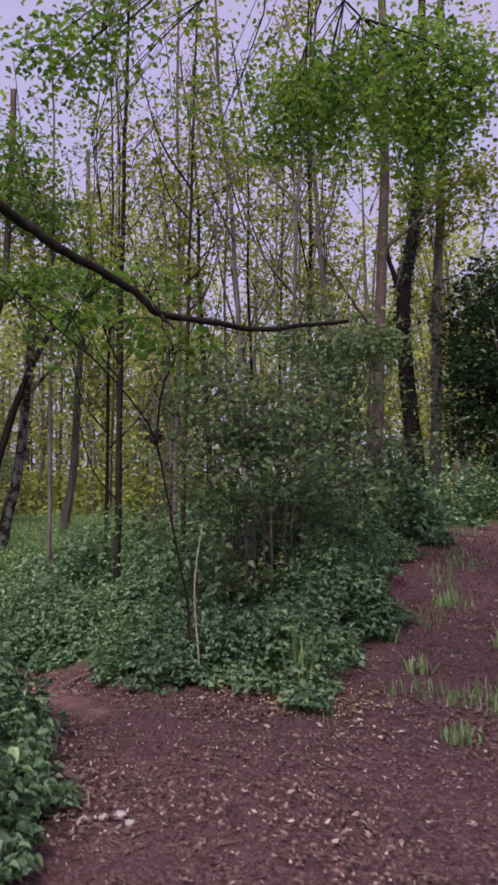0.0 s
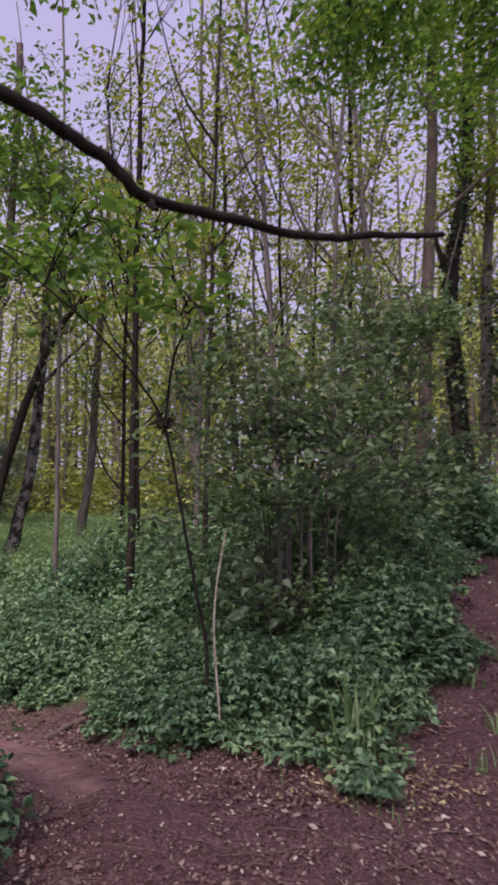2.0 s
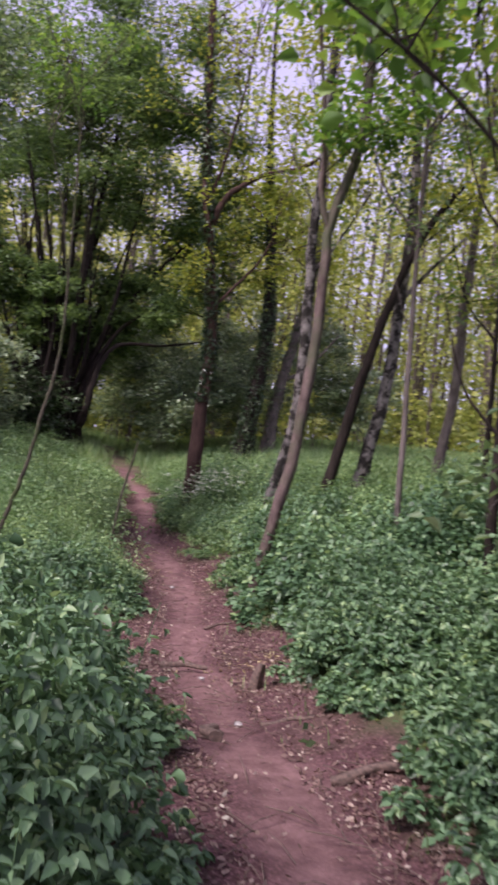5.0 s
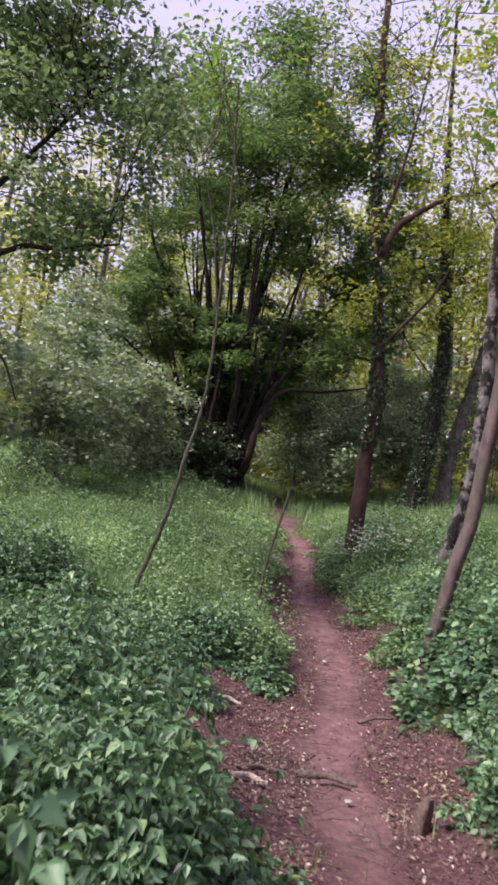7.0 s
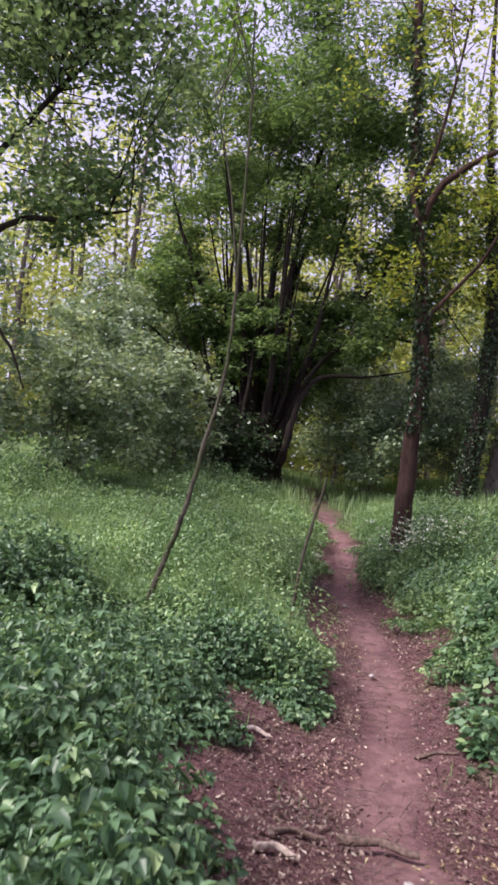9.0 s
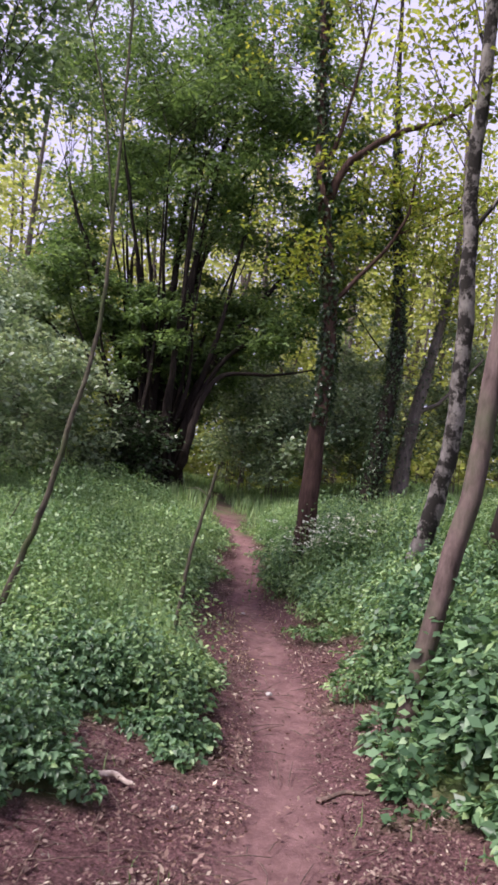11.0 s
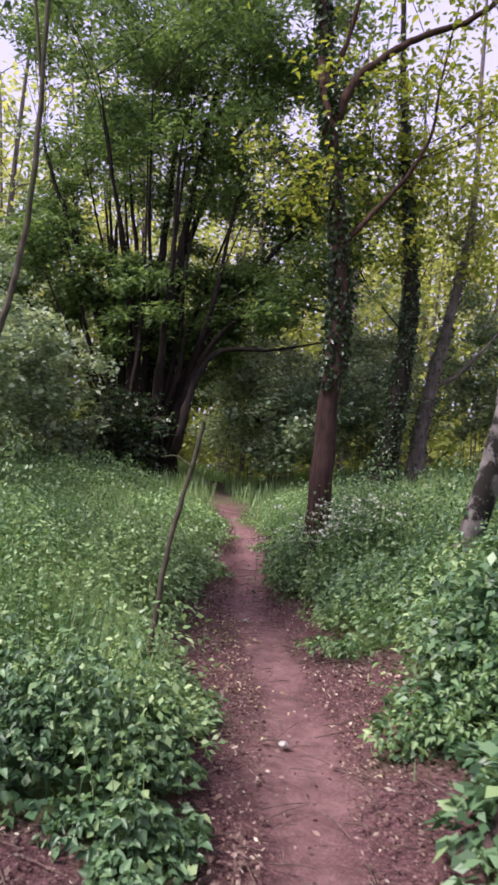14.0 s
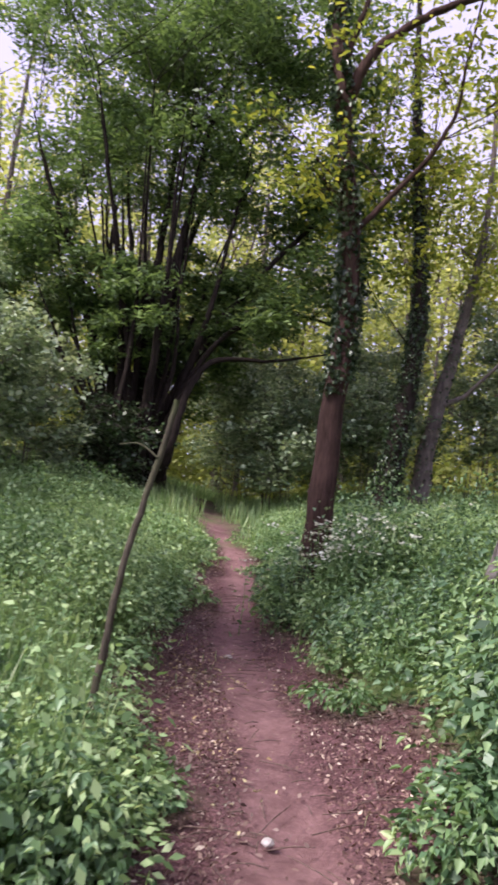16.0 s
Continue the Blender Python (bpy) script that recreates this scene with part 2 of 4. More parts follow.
YEW_LEAF = leaf_material("dark_crown_leaf", [(0, (0.06, 0.105, 0.045)), (0.6, (0.14, 0.22, 0.09)), (1, (0.25, 0.36, 0.15))], 0.42, 0.5)
WILLOW_LEAF = leaf_material("grey_green_leaf", [(0, (0.13, 0.19, 0.12)), (0.6, (0.28, 0.36, 0.25)), (1, (0.5, 0.57, 0.45))], 0.3, 0.4)
FAR_LEAF = leaf_material("far_leaf", [(0, (0.24, 0.29, 0.1)), (0.5, (0.42, 0.46, 0.19)), (1, (0.6, 0.6, 0.29))], 0.55, 0.6)
IVY_LEAF = leaf_material("ivy_leaf", [(0, (0.02, 0.045, 0.02)), (0.7, (0.05, 0.09, 0.04)), (1, (0.14, 0.18, 0.11))], 0.15, 0.3)
DRY_LEAF = leaf_material("dry_leaf", [(0, (0.09, 0.048, 0.048)), (0.5, (0.2, 0.118, 0.115)), (0.88, (0.32, 0.21, 0.21)), (1, (0.66, 0.55, 0.52))], 0.1, 0.7)
STRAW_LEAF = leaf_material("pale_dry_leaf", [(0, (0.2, 0.13, 0.08)), (0.6, (0.42, 0.31, 0.19)), (1, (0.66, 0.55, 0.38))], 0.1, 0.7)
DEAD_CLUMP = leaf_material("dead_leaf_clump", [(0, (0.02, 0.014, 0.01)), (1, (0.09, 0.06, 0.04))], 0.1, 0.8)
PETAL = leaf_material("white_petal", [(0, (0.6, 0.62, 0.55)), (1, (0.82, 0.82, 0.78))], 0.3, 0.6, 0.1)
OAK_BARK = bark_material("ridged_brown_bark", (0.03, 0.018, 0.016), (0.115, 0.068, 0.059), 16, (1, 1, 0.15), 0.03)
GREY_BARK = bark_material("smooth_grey_bark", (0.06, 0.042, 0.039), (0.19, 0.135, 0.127), 12, (1, 1, 0.35), 0.01, (0.09, 0.1, 0.06))
BIRCH_BARK = bark_material("pale_blotched_bark", (0.10, 0.085, 0.08), (0.28, 0.25, 0.24), 10, (1, 1, 0.6), 0.012, bands=True)
POLE_BARK = bark_material("thin_stem_bark", (0.07, 0.056, 0.052), (0.22, 0.18, 0.17), 12, (1, 1, 0.3), 0.008)
DARK_BARK = bark_material("near_black_bark", (0.012, 0.009, 0.008), (0.045, 0.034, 0.03), 14, (1, 1, 0.2), 0.02)
STICK_BARK = bark_material("mossy_stick_bark", (0.04, 0.034, 0.028), (0.14, 0.12, 0.09), 22, (1, 1, 0.4), 0.008, (0.06, 0.08, 0.03))
DEAD_WOOD = plain_material("barkless_dead_wood", (0.22, 0.15, 0.12), (0.58, 0.48, 0.43), 30, 0.8, 0.004, (1, 1, 1))
BROWN_WOOD = plain_material("fallen_branch_bark", (0.05, 0.033, 0.028), (0.2, 0.13, 0.11), 40, 0.9, 0.006)
STONE = plain_material("pale_stone", (0.24, 0.21, 0.2), (0.5, 0.46, 0.45), 25, 0.8, 0.005)


def ground_material():
    m, n, l, p = nodes_of("woodland_soil")
    at = n.new("ShaderNodeAttribute")
    at.attribute_name = "bare"
    worn = n.new("ShaderNodeAttribute")
    worn.attribute_name = "worn"
    fine, mid, broad = noise_at(n, l, 55, 8, rough=0.75), noise_at(n, l, 9, 6), noise_at(n, l, 1.3, 4)
    litter = ramp(n, [(0.34, (0.03, 0.015, 0.016)), (0.52, (0.13, 0.066, 0.07)), (0.72, (0.36, 0.21, 0.22))])
    l.new(fine, litter.inputs["Fac"])
    stain = ramp(n, [(0.3, (0.7, 0.68, 0.68)), (0.7, (1.15, 1.1, 1.12))])
    l.new(mid, stain.inputs["Fac"])
    soil = mixed(n, l, 1.0, litter.outputs["Color"], stain.outputs["Color"], "MULTIPLY")
    tread = ramp(n, [(0.35, (0.2, 0.108, 0.108)), (0.65, (0.33, 0.19, 0.19))])
    l.new(mid, tread.inputs["Fac"])
    soil = mixed(n, l, worn.outputs["Fac"], soil, tread.outputs["Color"])
    green = ramp(n, [(0.35, (0.06, 0.08, 0.035)), (0.7, (0.15, 0.22, 0.07))])
    l.new(broad, green.inputs["Fac"])
    l.new(mixed(n, l, at.outputs["Fac"], green.outputs["Color"], soil), p.inputs["Base Color"])
    p.inputs["Roughness"].default_value = 0.95
    p.inputs["Specular IOR Level"].default_value = 0.2
    bump(n, l, fine, 0.8, 0.02, p)
    return m


# ---- ground: one sheet out to the horizon ----
def ground_sheet():
    far = np.array([4, 10, 20, 35, 60, 100, 200, 500.0])
    xs = np.concatenate([-24 - far[::-1], np.arange(-24, -14, 0.5), np.arange(-14, 5, 0.1), np.arange(5, 12, 0.5), 12 + far])
    ys = np.concatenate([-8 - far[::-1], np.arange(-8, 1.5, 0.4), np.arange(1.5, 20, 0.1), np.arange(20, 34, 0.6), 34 + far])
    x, y = np.meshgrid(xs, ys, indexing="ij")
    z = land(x, y)
    gap = off_path(x, y)
    bare = 1 - step(0.0, 0.5, gap)
    tread = to_line(x, y, [(a, b, 0) for a, b, _ in FOOTPATH[3:]]) + 0.3 * (lattice(x, y, 0.5, 9) - 0.5)
    worn = (1 - step(0.08, 0.3, tread)) * (0.45 + 0.4 * lattice(x, y, 0.15, 5))
    z = z + 0.05 * (lattice(x, y, 0.6, 1) - 0.5) + 0.028 * (lattice(x, y, 0.17, 2) - 0.5) * (1 - 0.7 * worn) - 0.04 * worn + 0.05 * step(0, 0.6, gap)
    nx, ny = x.shape
    i, j = np.meshgrid(np.arange(nx - 1), np.arange(ny - 1), indexing="ij")
    faces = np.stack([i * ny + j, (i + 1) * ny + j, (i + 1) * ny + j + 1, i * ny + j + 1], -1).reshape(-1, 4)
    sh = Shape()
    sh.add(np.stack([x, y, z], -1), faces)
    ob = part("ground", sh, ground_material(), smooth=True)
    for name, values in (("bare", bare), ("worn", worn)):
        ob.data.attributes.new(name, "FLOAT", "POINT").data.foreach_set("value", values.ravel().astype(np.float32))
    tagged(ob, "reddish brown woodland soil path between green banks", "ground", kind="structure")


ground_sheet()


# ---- trees ----
def tree(name, trunk, r0, r1, limbs, clusters, bark, leaf, size, label, group="", leaves=220, twigs=5, far=False, sides=12, ivy=0, rough=0.12, category="tree", ivy_from=0.0, flare=0.3, wide=1.0, hang=False, flat=0.7):
    """Root > trunk, limbs, twigs, crown. clusters: (x, y, z, radius) where foliage gathers."""
    base = root(name, trunk[0], label, category, group)
    spine = smooth_line(trunk, max(10, 4 * len(trunk)))
    k = np.linspace(0, 1, len(spine))
    radii = r0 + (r1 - r0) * k ** 0.8 + r0 * flare * np.exp(-np.linalg.norm(spine - spine[0], axis=1) / (1.6 * r0 + 0.02))
    spine[1:-1] += rng.normal(size=(len(spine) - 2, 3)) * min(r0 * 0.12, 0.012)
    sh = Shape()
    tube(sh, spine, radii, sides, rough)
    part("trunk", sh, bark, base, smooth=True)
    skeleton = [spine[len(spine) // 3:]]
    for line, a, b in limbs:
        c = smooth_line(line, 5 * len(line))
        c[1:] += rng.normal(size=(len(c) - 1, 3)) * a * 0.1
        sh = Shape()
        tube(sh, c, np.linspace(a, b, len(c)), 8, rough)
        part("limb", sh, bark, base, smooth=True)
        skeleton.append(c)
    bones = np.concatenate(skeleton)
    wood, crown = Shape(), Shape()
    for x, y, z, r in clusters:
        c = np.array([x, y, z])
        low = bones if hang else bones[bones[:, 2] < z + 0.3 * r]
        low = low if len(low) else bones
        s = low[rng.choice(np.argsort(np.linalg.norm(low - c, axis=1))[:7])]
        mid = (s + c) / 2 + rng.normal(size=3) * 0.12 * r + [0, 0, 0.1 * r]
        stem = smooth_line([s, mid, c], 5)
        thick = min(0.014, 0.003 + 0.005 * np.linalg.norm(c - s))
        tube(wood, stem, np.linspace(thick, 0.004, 5), 3)
        for _ in range(twigs):
            a = stem[rng.integers(2, 5)]
            e = c + unit(rng.normal(size=3)) * r * rng.random() ** 0.4 * np.array([1, 1, flat])
            w = smooth_line([a, (a + e) / 2 + [0, 0, 0.12 * r], e - [0, 0, 0.06 * r]], 4)
            tube(wood, w, np.linspace(0.006, 0.002, 4), 3)
            m = max(1, int(leaves / twigs))
            q = rng.random(m) ** 0.7 * 2.99
            i = q.astype(int)
            at = w[i] + (w[i + 1] - w[i]) * (q - i)[:, None] + rng.normal(size=(m, 3)) * (0.12 + 0.16 * r) * np.array([1, 1, 0.78 * flat])
            add_leaves(crown, at, size, far, 0.6, -0.25, wide)
    if clusters:
        tagged(part("branchwork", wood, bark, base), kind="stuff")
        tagged(part("crown", crown, leaf, base), kind="stuff")
    if ivy:
        sh = Shape()
        i = (rng.random(ivy) ** 1.0 * (len(spine) - 1.01) * 0.85).astype(int)
        ang = rng.random(ivy) * 2 * np.pi
        out = np.stack([np.cos(ang), np.sin(ang), 0 * ang], -1)
        at = spine[i] + (spine[i + 1] - spine[i]) * rng.random(ivy)[:, None] + out * (radii[i] * 1.02 + 0.05 * rng.random(ivy))[:, None]
        patchy = (at[:, 2] > ivy_from) & (lattice(ang * 0.7 + at[:, 2], at[:, 2], 0.5, 8) > 0.3)
        add_leaves(sh, at[patchy], 0.07, tilt=1.0, droop=-0.8, wide=1.3)
        tagged(part("ivy", sh, IVY_LEAF, base, "dark glossy climbing ivy"), kind="stuff")
    return base


def around(x, y, z, rx, ry, rz, n, r):
    """n leaf clusters spread through an ellipsoid."""
    d = unit(rng.normal(size=(n, 3))) * (rng.random((n, 1)) ** 0.45)
    return [(x + a * rx, y + b * ry, z + c * rz, r * (0.7 + 0.6 * rng.random())) for a, b, c in d]


def rooted(x, y, *rest):
    return [(x, y, float(land(x, y)) - 0.1), *rest]


# the ivy-clad tree beside the path
tree("ivy_clad_tree", [(-9.0, 15.39, -0.12), (-9.0, 15.39, 0.83), (-8.96, 15.42, 2.36), (-8.9, 15.46, 3.86), (-9.09, 15.33, 5.61), (-9.29, 15.18, 7.43), (-9.39, 15.1, 10), (-9.5, 15.0, 14)], 0.185, 0.05,
     [([(-8.94, 15.43, 4.42), (-8.6, 15.66, 4.93), (-8.24, 15.87, 5.43), (-7.99, 16.0, 5.99), (-7.92, 16.04, 6.69), (-7.7, 16.1, 8)], 0.04, 0.01),
      ([(-9.14, 15.29, 5.9), (-8.95, 15.43, 6.64), (-8.58, 15.67, 7.08), (-8.14, 15.92, 7.36), (-7.4, 16.12, 7.5), (-6.6, 16.3, 8.3), (-6.2, 16.4, 9.4)], 0.08, 0.012),
      ([(-9.19, 15.26, 6.48), (-9.09, 15.33, 7.0), (-8.96, 15.42, 7.6), (-8.7, 15.5, 9), (-8.5, 15.6, 11)], 0.05, 0.012)],
     around(-7.9, 15.7, 6.6, 1.7, 1.3, 1.9, 15, 0.5) + around(-9.3, 14.5, 5.4, 0.6, 0.5, 0.9, 6, 0.28) + around(-8.8, 15.4, 10.4, 3, 3, 2.6, 34, 0.8),
     OAK_BARK, SPRING_LEAF, 0.1, "tall brown tree with ridged bark and climbing ivy", leaves=60, wide=0.7, sides=18, ivy=5200, ivy_from=2.5)
# the pale blotched trunk that leans over
tree("birch", [(-6.37, 13.55, 0.0), (-6.3, 13.59, 0.29), (-6.04, 13.76, 1.41), (-5.91, 13.85, 2.58), (-5.92, 13.88, 4.06), (-5.96, 13.9, 5.27), (-5.94, 13.95, 6.51), (-5.92, 13.99, 9.5)], 0.125, 0.07,
     [([(-5.93, 13.88, 4.6), (-5.6, 14.1, 5.2), (-5.2, 14.4, 6.1)], 0.03, 0.012)],
     around(-5.8, 14.2, 7.6, 1.6, 1.6, 1.8, 20, 0.6), BIRCH_BARK, SPRING_LEAF, 0.09, "leaning birch with pale grey bark and black blotches", leaves=110, sides=16)
# the smooth forked tree nearest the path
tree("forked_tree", [(-4.59, 10.56, -0.25), (-4.51, 10.62, 0.29), (-4.28, 10.79, 1.81), (-4.2, 10.89, 3.3), (-4.2, 10.95, 4.42), (-3.98, 11.11, 5.44), (-3.97, 11.17, 6.76), (-3.99, 11.21, 9)], 0.074, 0.05,
     [([(-4.2, 10.95, 4.3), (-4.3, 10.85, 4.7), (-4.3, 10.78, 5.3), (-4.45, 10.62, 7.0)], 0.045, 0.02)],
     around(-4.1, 11.0, 7.2, 1.5, 1.5, 1.3, 18, 0.55) + around(-3.6, 10.9, 5.6, 0.9, 0.8, 0.7, 6, 0.4), GREY_BARK, HAZEL_LEAF, 0.1, "leaning tree with smooth grey brown bark forking high up", leaves=120, sides=16)
# three leaning trunks at the field edge
tree("leaning_tree", [(-5.56, 15.87, 0.64), (-5.56, 15.87, 1.03), (-5.27, 15.99, 2.66), (-5.1, 16.05, 5.01), (-5.1, 16.05, 7.66), (-5.48, 15.9, 10.3)], 0.16, 0.07,
     [([(-5.15, 16.03, 4.6), (-4.7, 16.2, 5.2), (-4.1, 16.4, 5.9)], 0.05, 0.02), ([(-5.1, 16.05, 6.6), (-4.8, 16.1, 7.6), (-4.6, 16.2, 9)], 0.05, 0.02)],
     around(-5.0, 16.2, 9, 1.6, 1.6, 1.8, 16, 0.6), BIRCH_BARK, SPRING_LEAF, 0.1, "slender leaning tree with patched pale bark at the field edge", "leaning trees at the field edge", leaves=100)
tree("leaning_tree", [(-5.98, 15.36, 0.47), (-5.98, 15.36, 0.82), (-5.64, 15.52, 2.59), (-5.19, 15.7, 4.51), (-4.74, 15.86, 5.78), (-4.16, 16.05, 6.71)], 0.14, 0.05, [],
     around(-4.6, 16.0, 6.6, 1.0, 1.0, 0.8, 7, 0.5), DARK_BARK, SPRING_LEAF, 0.1, "strongly leaning dark trunk at the field edge", "leaning trees at the field edge", leaves=100)
tree("leaning_tree", [(-4.54, 17.29, 0.98), (-4.54, 17.29, 1.14), (-4.33, 17.35, 2.84), (-4.25, 17.37, 5.31), (-4.17, 17.39, 7.2), (-4.1, 17.41, 9.2), (-4.2, 17.39, 11.4)], 0.13, 0.05, [],
     around(-4.2, 17.4, 7.2, 1.5, 1.5, 3.2, 20, 0.6), POLE_BARK, HAZEL_LEAF, 0.1, "thin grey tree standing behind the hazel bushes", "leaning trees at the field edge", leaves=100)
# trunks beyond the side path
tree("tall_tree", [(2.38, 13.39, 1.25), (2.38, 13.39, 2.16), (2.52, 13.36, 5.26), (2.66, 13.34, 7.54), (2.71, 13.33, 9.91), (2.72, 13.33, 12.4), (2.72, 13.33, 14.3)], 0.13, 0.07,
     [([(2.5, 13.36, 5.3), (1.9, 13.2, 6.1), (1.2, 13.1, 7.2)], 0.04, 0.015), ([(2.6, 13.35, 7.0), (3.3, 13.2, 7.6), (4.1, 13.1, 8.4)], 0.04, 0.015), ([(2.7, 13.33, 9.0), (2.2, 13.2, 10.2), (1.9, 13, 11.6)], 0.04, 0.015)],
     around(2.4, 13, 10.2, 2.4, 1.6, 2.2, 22, 0.7), GREY_BARK, HAZEL_LEAF, 0.11, "tall slim tree with pinkish grey bark", leaves=110)
tree("dark_trunk_tree", [(3.76, 15.55, 1.27), (3.76, 15.55, 2.44), (3.55, 15.6, 4.58), (3.52, 15.61, 6.94), (3.71, 15.56, 7.99), (3.9, 15.52, 9.46), (4.05, 15.48, 12.67), (4.15, 15.45, 15)], 0.23, 0.08,
     [([(3.52, 15.61, 6.8), (3.2, 15.5, 7.6), (3.1, 15.4, 8.2)], 0.08, 0.03)],
     around(4.0, 15.2, 11.2, 2.4, 1.6, 2.2, 18, 0.8), DARK_BARK, SPRING_LEAF, 0.12, "tall tree with almost black crooked trunk", leaves=110, ivy=1500)
tree("tall_tree", [(4.36, 16.43, 1.28), (4.36, 16.43, 2.35), (4.42, 16.42, 5.42), (4.6, 16.37, 8.89), (4.74, 16.33, 11.78), (4.8, 16.31, 15)], 0.15, 0.08, [],
     around(4.8, 16, 9.6, 1.6, 1.4, 3.4, 22, 0.7), POLE_BARK, SPRING_LEAF, 0.12, "straight grey pole of a tree in the wood", leaves=110)
# ivy trunks behind
tree("ivied_tree", rooted(-12.81, 23.28, (-12.6, 23.4, 2.7), (-12.38, 23.52, 5.16), (-12.4, 23.51, 7.1), (-12.75, 23.31, 11.1), (-13.0, 23.1, 17)), 0.34, 0.04, [],
     around(-12.6, 23.0, 9.5, 2.2, 2.2, 3, 24, 0.9), DARK_BARK, SPRING_LEAF, 0.14, "dark ivy-covered trunk leaning at the wood edge", "ivy trunks", leaves=120, ivy=6000)
tree("ivied_tree", rooted(-12.56, 24.56, (-12.39, 24.64, 3.15), (-12.05, 24.81, 5.16), (-11.74, 24.96, 6.9), (-11.51, 25.06, 8.94), (-11.49, 25.07, 15)), 0.26, 0.04,
     [([(-12.2, 24.7, 4.0), (-11.6, 25, 4.4), (-10.6, 25.3, 5.6)], 0.08, 0.03)],
     around(-11.4, 24.6, 9.5, 2.2, 2.2, 3, 20, 0.9), POLE_BARK, SPRING_LEAF, 0.14, "leaning grey trunk with broken bark at the wood edge", "ivy trunks", leaves=120, ivy=900)

# the overhanging tree: its trunk stands beside the walk's start, its top crown is an added shade
tree("overhanging_tree", rooted(-2.9, 1.3, (-2.85, 1.35, 1.5), (-2.7, 1.6, 3.0), (-2.6, 1.7, 4.8), (-2.5, 1.8, 7)), 0.16, 0.08,
     [([(-2.7, 1.6, 4.1), (-1.9, 2.25, 3.6), (-1.3, 2.65, 3.12), (-0.99, 2.85, 2.91), (-0.81, 2.97, 2.81), (-0.65, 3.06, 2.74), (-0.52, 3.15, 2.68), (-0.41, 3.22, 2.6), (-0.15, 3.39, 2.61), (0.05, 3.51, 2.61), (0.27, 3.65, 2.67), (0.55, 3.83, 2.75)], 0.027, 0.011),
      ([(-0.41, 3.22, 2.6), (-0.4, 3.2, 2.57), (-0.385, 3.19, 2.555)], 0.012, 0.006),
      ([(-2.6, 1.7, 6.0), (-1.4, 3.4, 6.6), (0.0, 5.3, 7.0), (1.1, 6.4, 6.6), (2.2, 6.8, 6.3)], 0.02, 0.006),
      # two unseen limbs and the 90 clusters on them, added to shade the soil
      ([(-2.5, 1.8, 6.8), (-1.0, 1.4, 8.0), (0.8, 0.8, 8.7), (2.8, 0.4, 8.8)], 0.05, 0.015), ([(-2.5, 1.8, 6.8), (-1.8, 0.2, 8.0), (-1.0, -1.2, 8.6)], 0.05, 0.015)],
     around(1.1, 6.6, 5.75, 1.7, 0.7, 0.5, 34, 0.42) + around(-1.6, 5.6, 5.6, 0.8, 0.6, 0.4, 7, 0.35) + around(0.3, 1.0, 8.6, 4.2, 3.2, 1.2, 90, 0.8),
     DARK_BARK, HAZEL_LEAF, 0.066, "tree with a bowed dark limb hanging over the clearing", leaves=140, hang=True)
# hazel in the island of brambles
tree("hazel_sapling", [(-0.49, 5.88, 0.3), (-0.49, 5.88, 0.91), (-0.56, 5.81, 1.32), (-0.64, 5.73, 1.77), (-0.75, 5.65, 2.31), (-0.9, 5.56, 2.57), (-1.16, 5.45, 2.87), (-1.48, 5.3, 3.14), (-1.9, 5.15, 3.5)], 0.013, 0.005,
     [([(-0.75, 5.65, 2.31), (-0.7, 5.65, 2.74), (-0.6, 5.63, 3.0), (-0.69, 5.56, 3.22), (-0.75, 5.5, 3.6)], 0.009, 0.004)],
     around(-1.0, 5.4, 3.3, 0.75, 0.4, 0.4, 10, 0.28), DARK_BARK, HAZEL_LEAF, 0.085, "young hazel with a forked dark stem and broad leaves", leaves=45, sides=8)
sh = Shape()
add_leaves(sh, np.array([-0.75, 5.64, 2.33]) + rng.normal(size=(130, 3)) * [0.03, 0.028, 0.036], 0.034, tilt=1.2)
tagged(part("leaf_clump", sh, DEAD_CLUMP), "dark clump of dead leaves caught in the hazel's fork", "leaf clump", kind="stuff")
sh = Shape()
tube(sh, smooth_line([(-0.39, 5.72, 0.3), (-0.39, 5.72, 0.56), (-0.43, 5.72, 1.02), (-0.42, 5.72, 1.32), (-0.37, 5.75, 1.66)], 14), np.linspace(0.008, 0.005, 14), 8, 0.1)
tagged(part("dead_stem", sh, DEAD_WOOD, smooth=True), "pale barkless dead stem standing in the brambles", "dead stem")
# leaning sapling and crooked stick on the bank
tree("leaning_sapling", [(-7.8, 9.36, -0.3), (-7.75, 9.43, 0.01), (-7.63, 9.59, 0.69), (-7.54, 9.71, 1.23), (-7.46, 9.81, 1.93), (-7.41, 9.88, 2.32), (-7.38, 9.93, 3.04), (-7.38, 9.92, 3.99), (-7.39, 9.91, 5.12), (-7.43, 9.85, 6.4)], 0.036, 0.01,
     [([(-7.38, 9.92, 3.6), (-7.5, 9.8, 4.6), (-7.7, 9.6, 5.6)], 0.012, 0.005)],
     around(-7.4, 9.8, 6.4, 0.7, 0.7, 0.7, 8, 0.3), STICK_BARK, HAZEL_LEAF, 0.07, "thin leaning sapling with a mossy foot on the bank", leaves=60, sides=10)
tree("thin_stick", [(-9.62, 10.26, -0.1), (-9.56, 10.36, 0.18), (-9.49, 10.46, 0.61), (-9.4, 10.6, 1.05)], 0.012, 0.007, [], [], STICK_BARK, HAZEL_LEAF, 0.05, "thin dead stick leaning out of the bank's herbs", sides=8, category="stick")
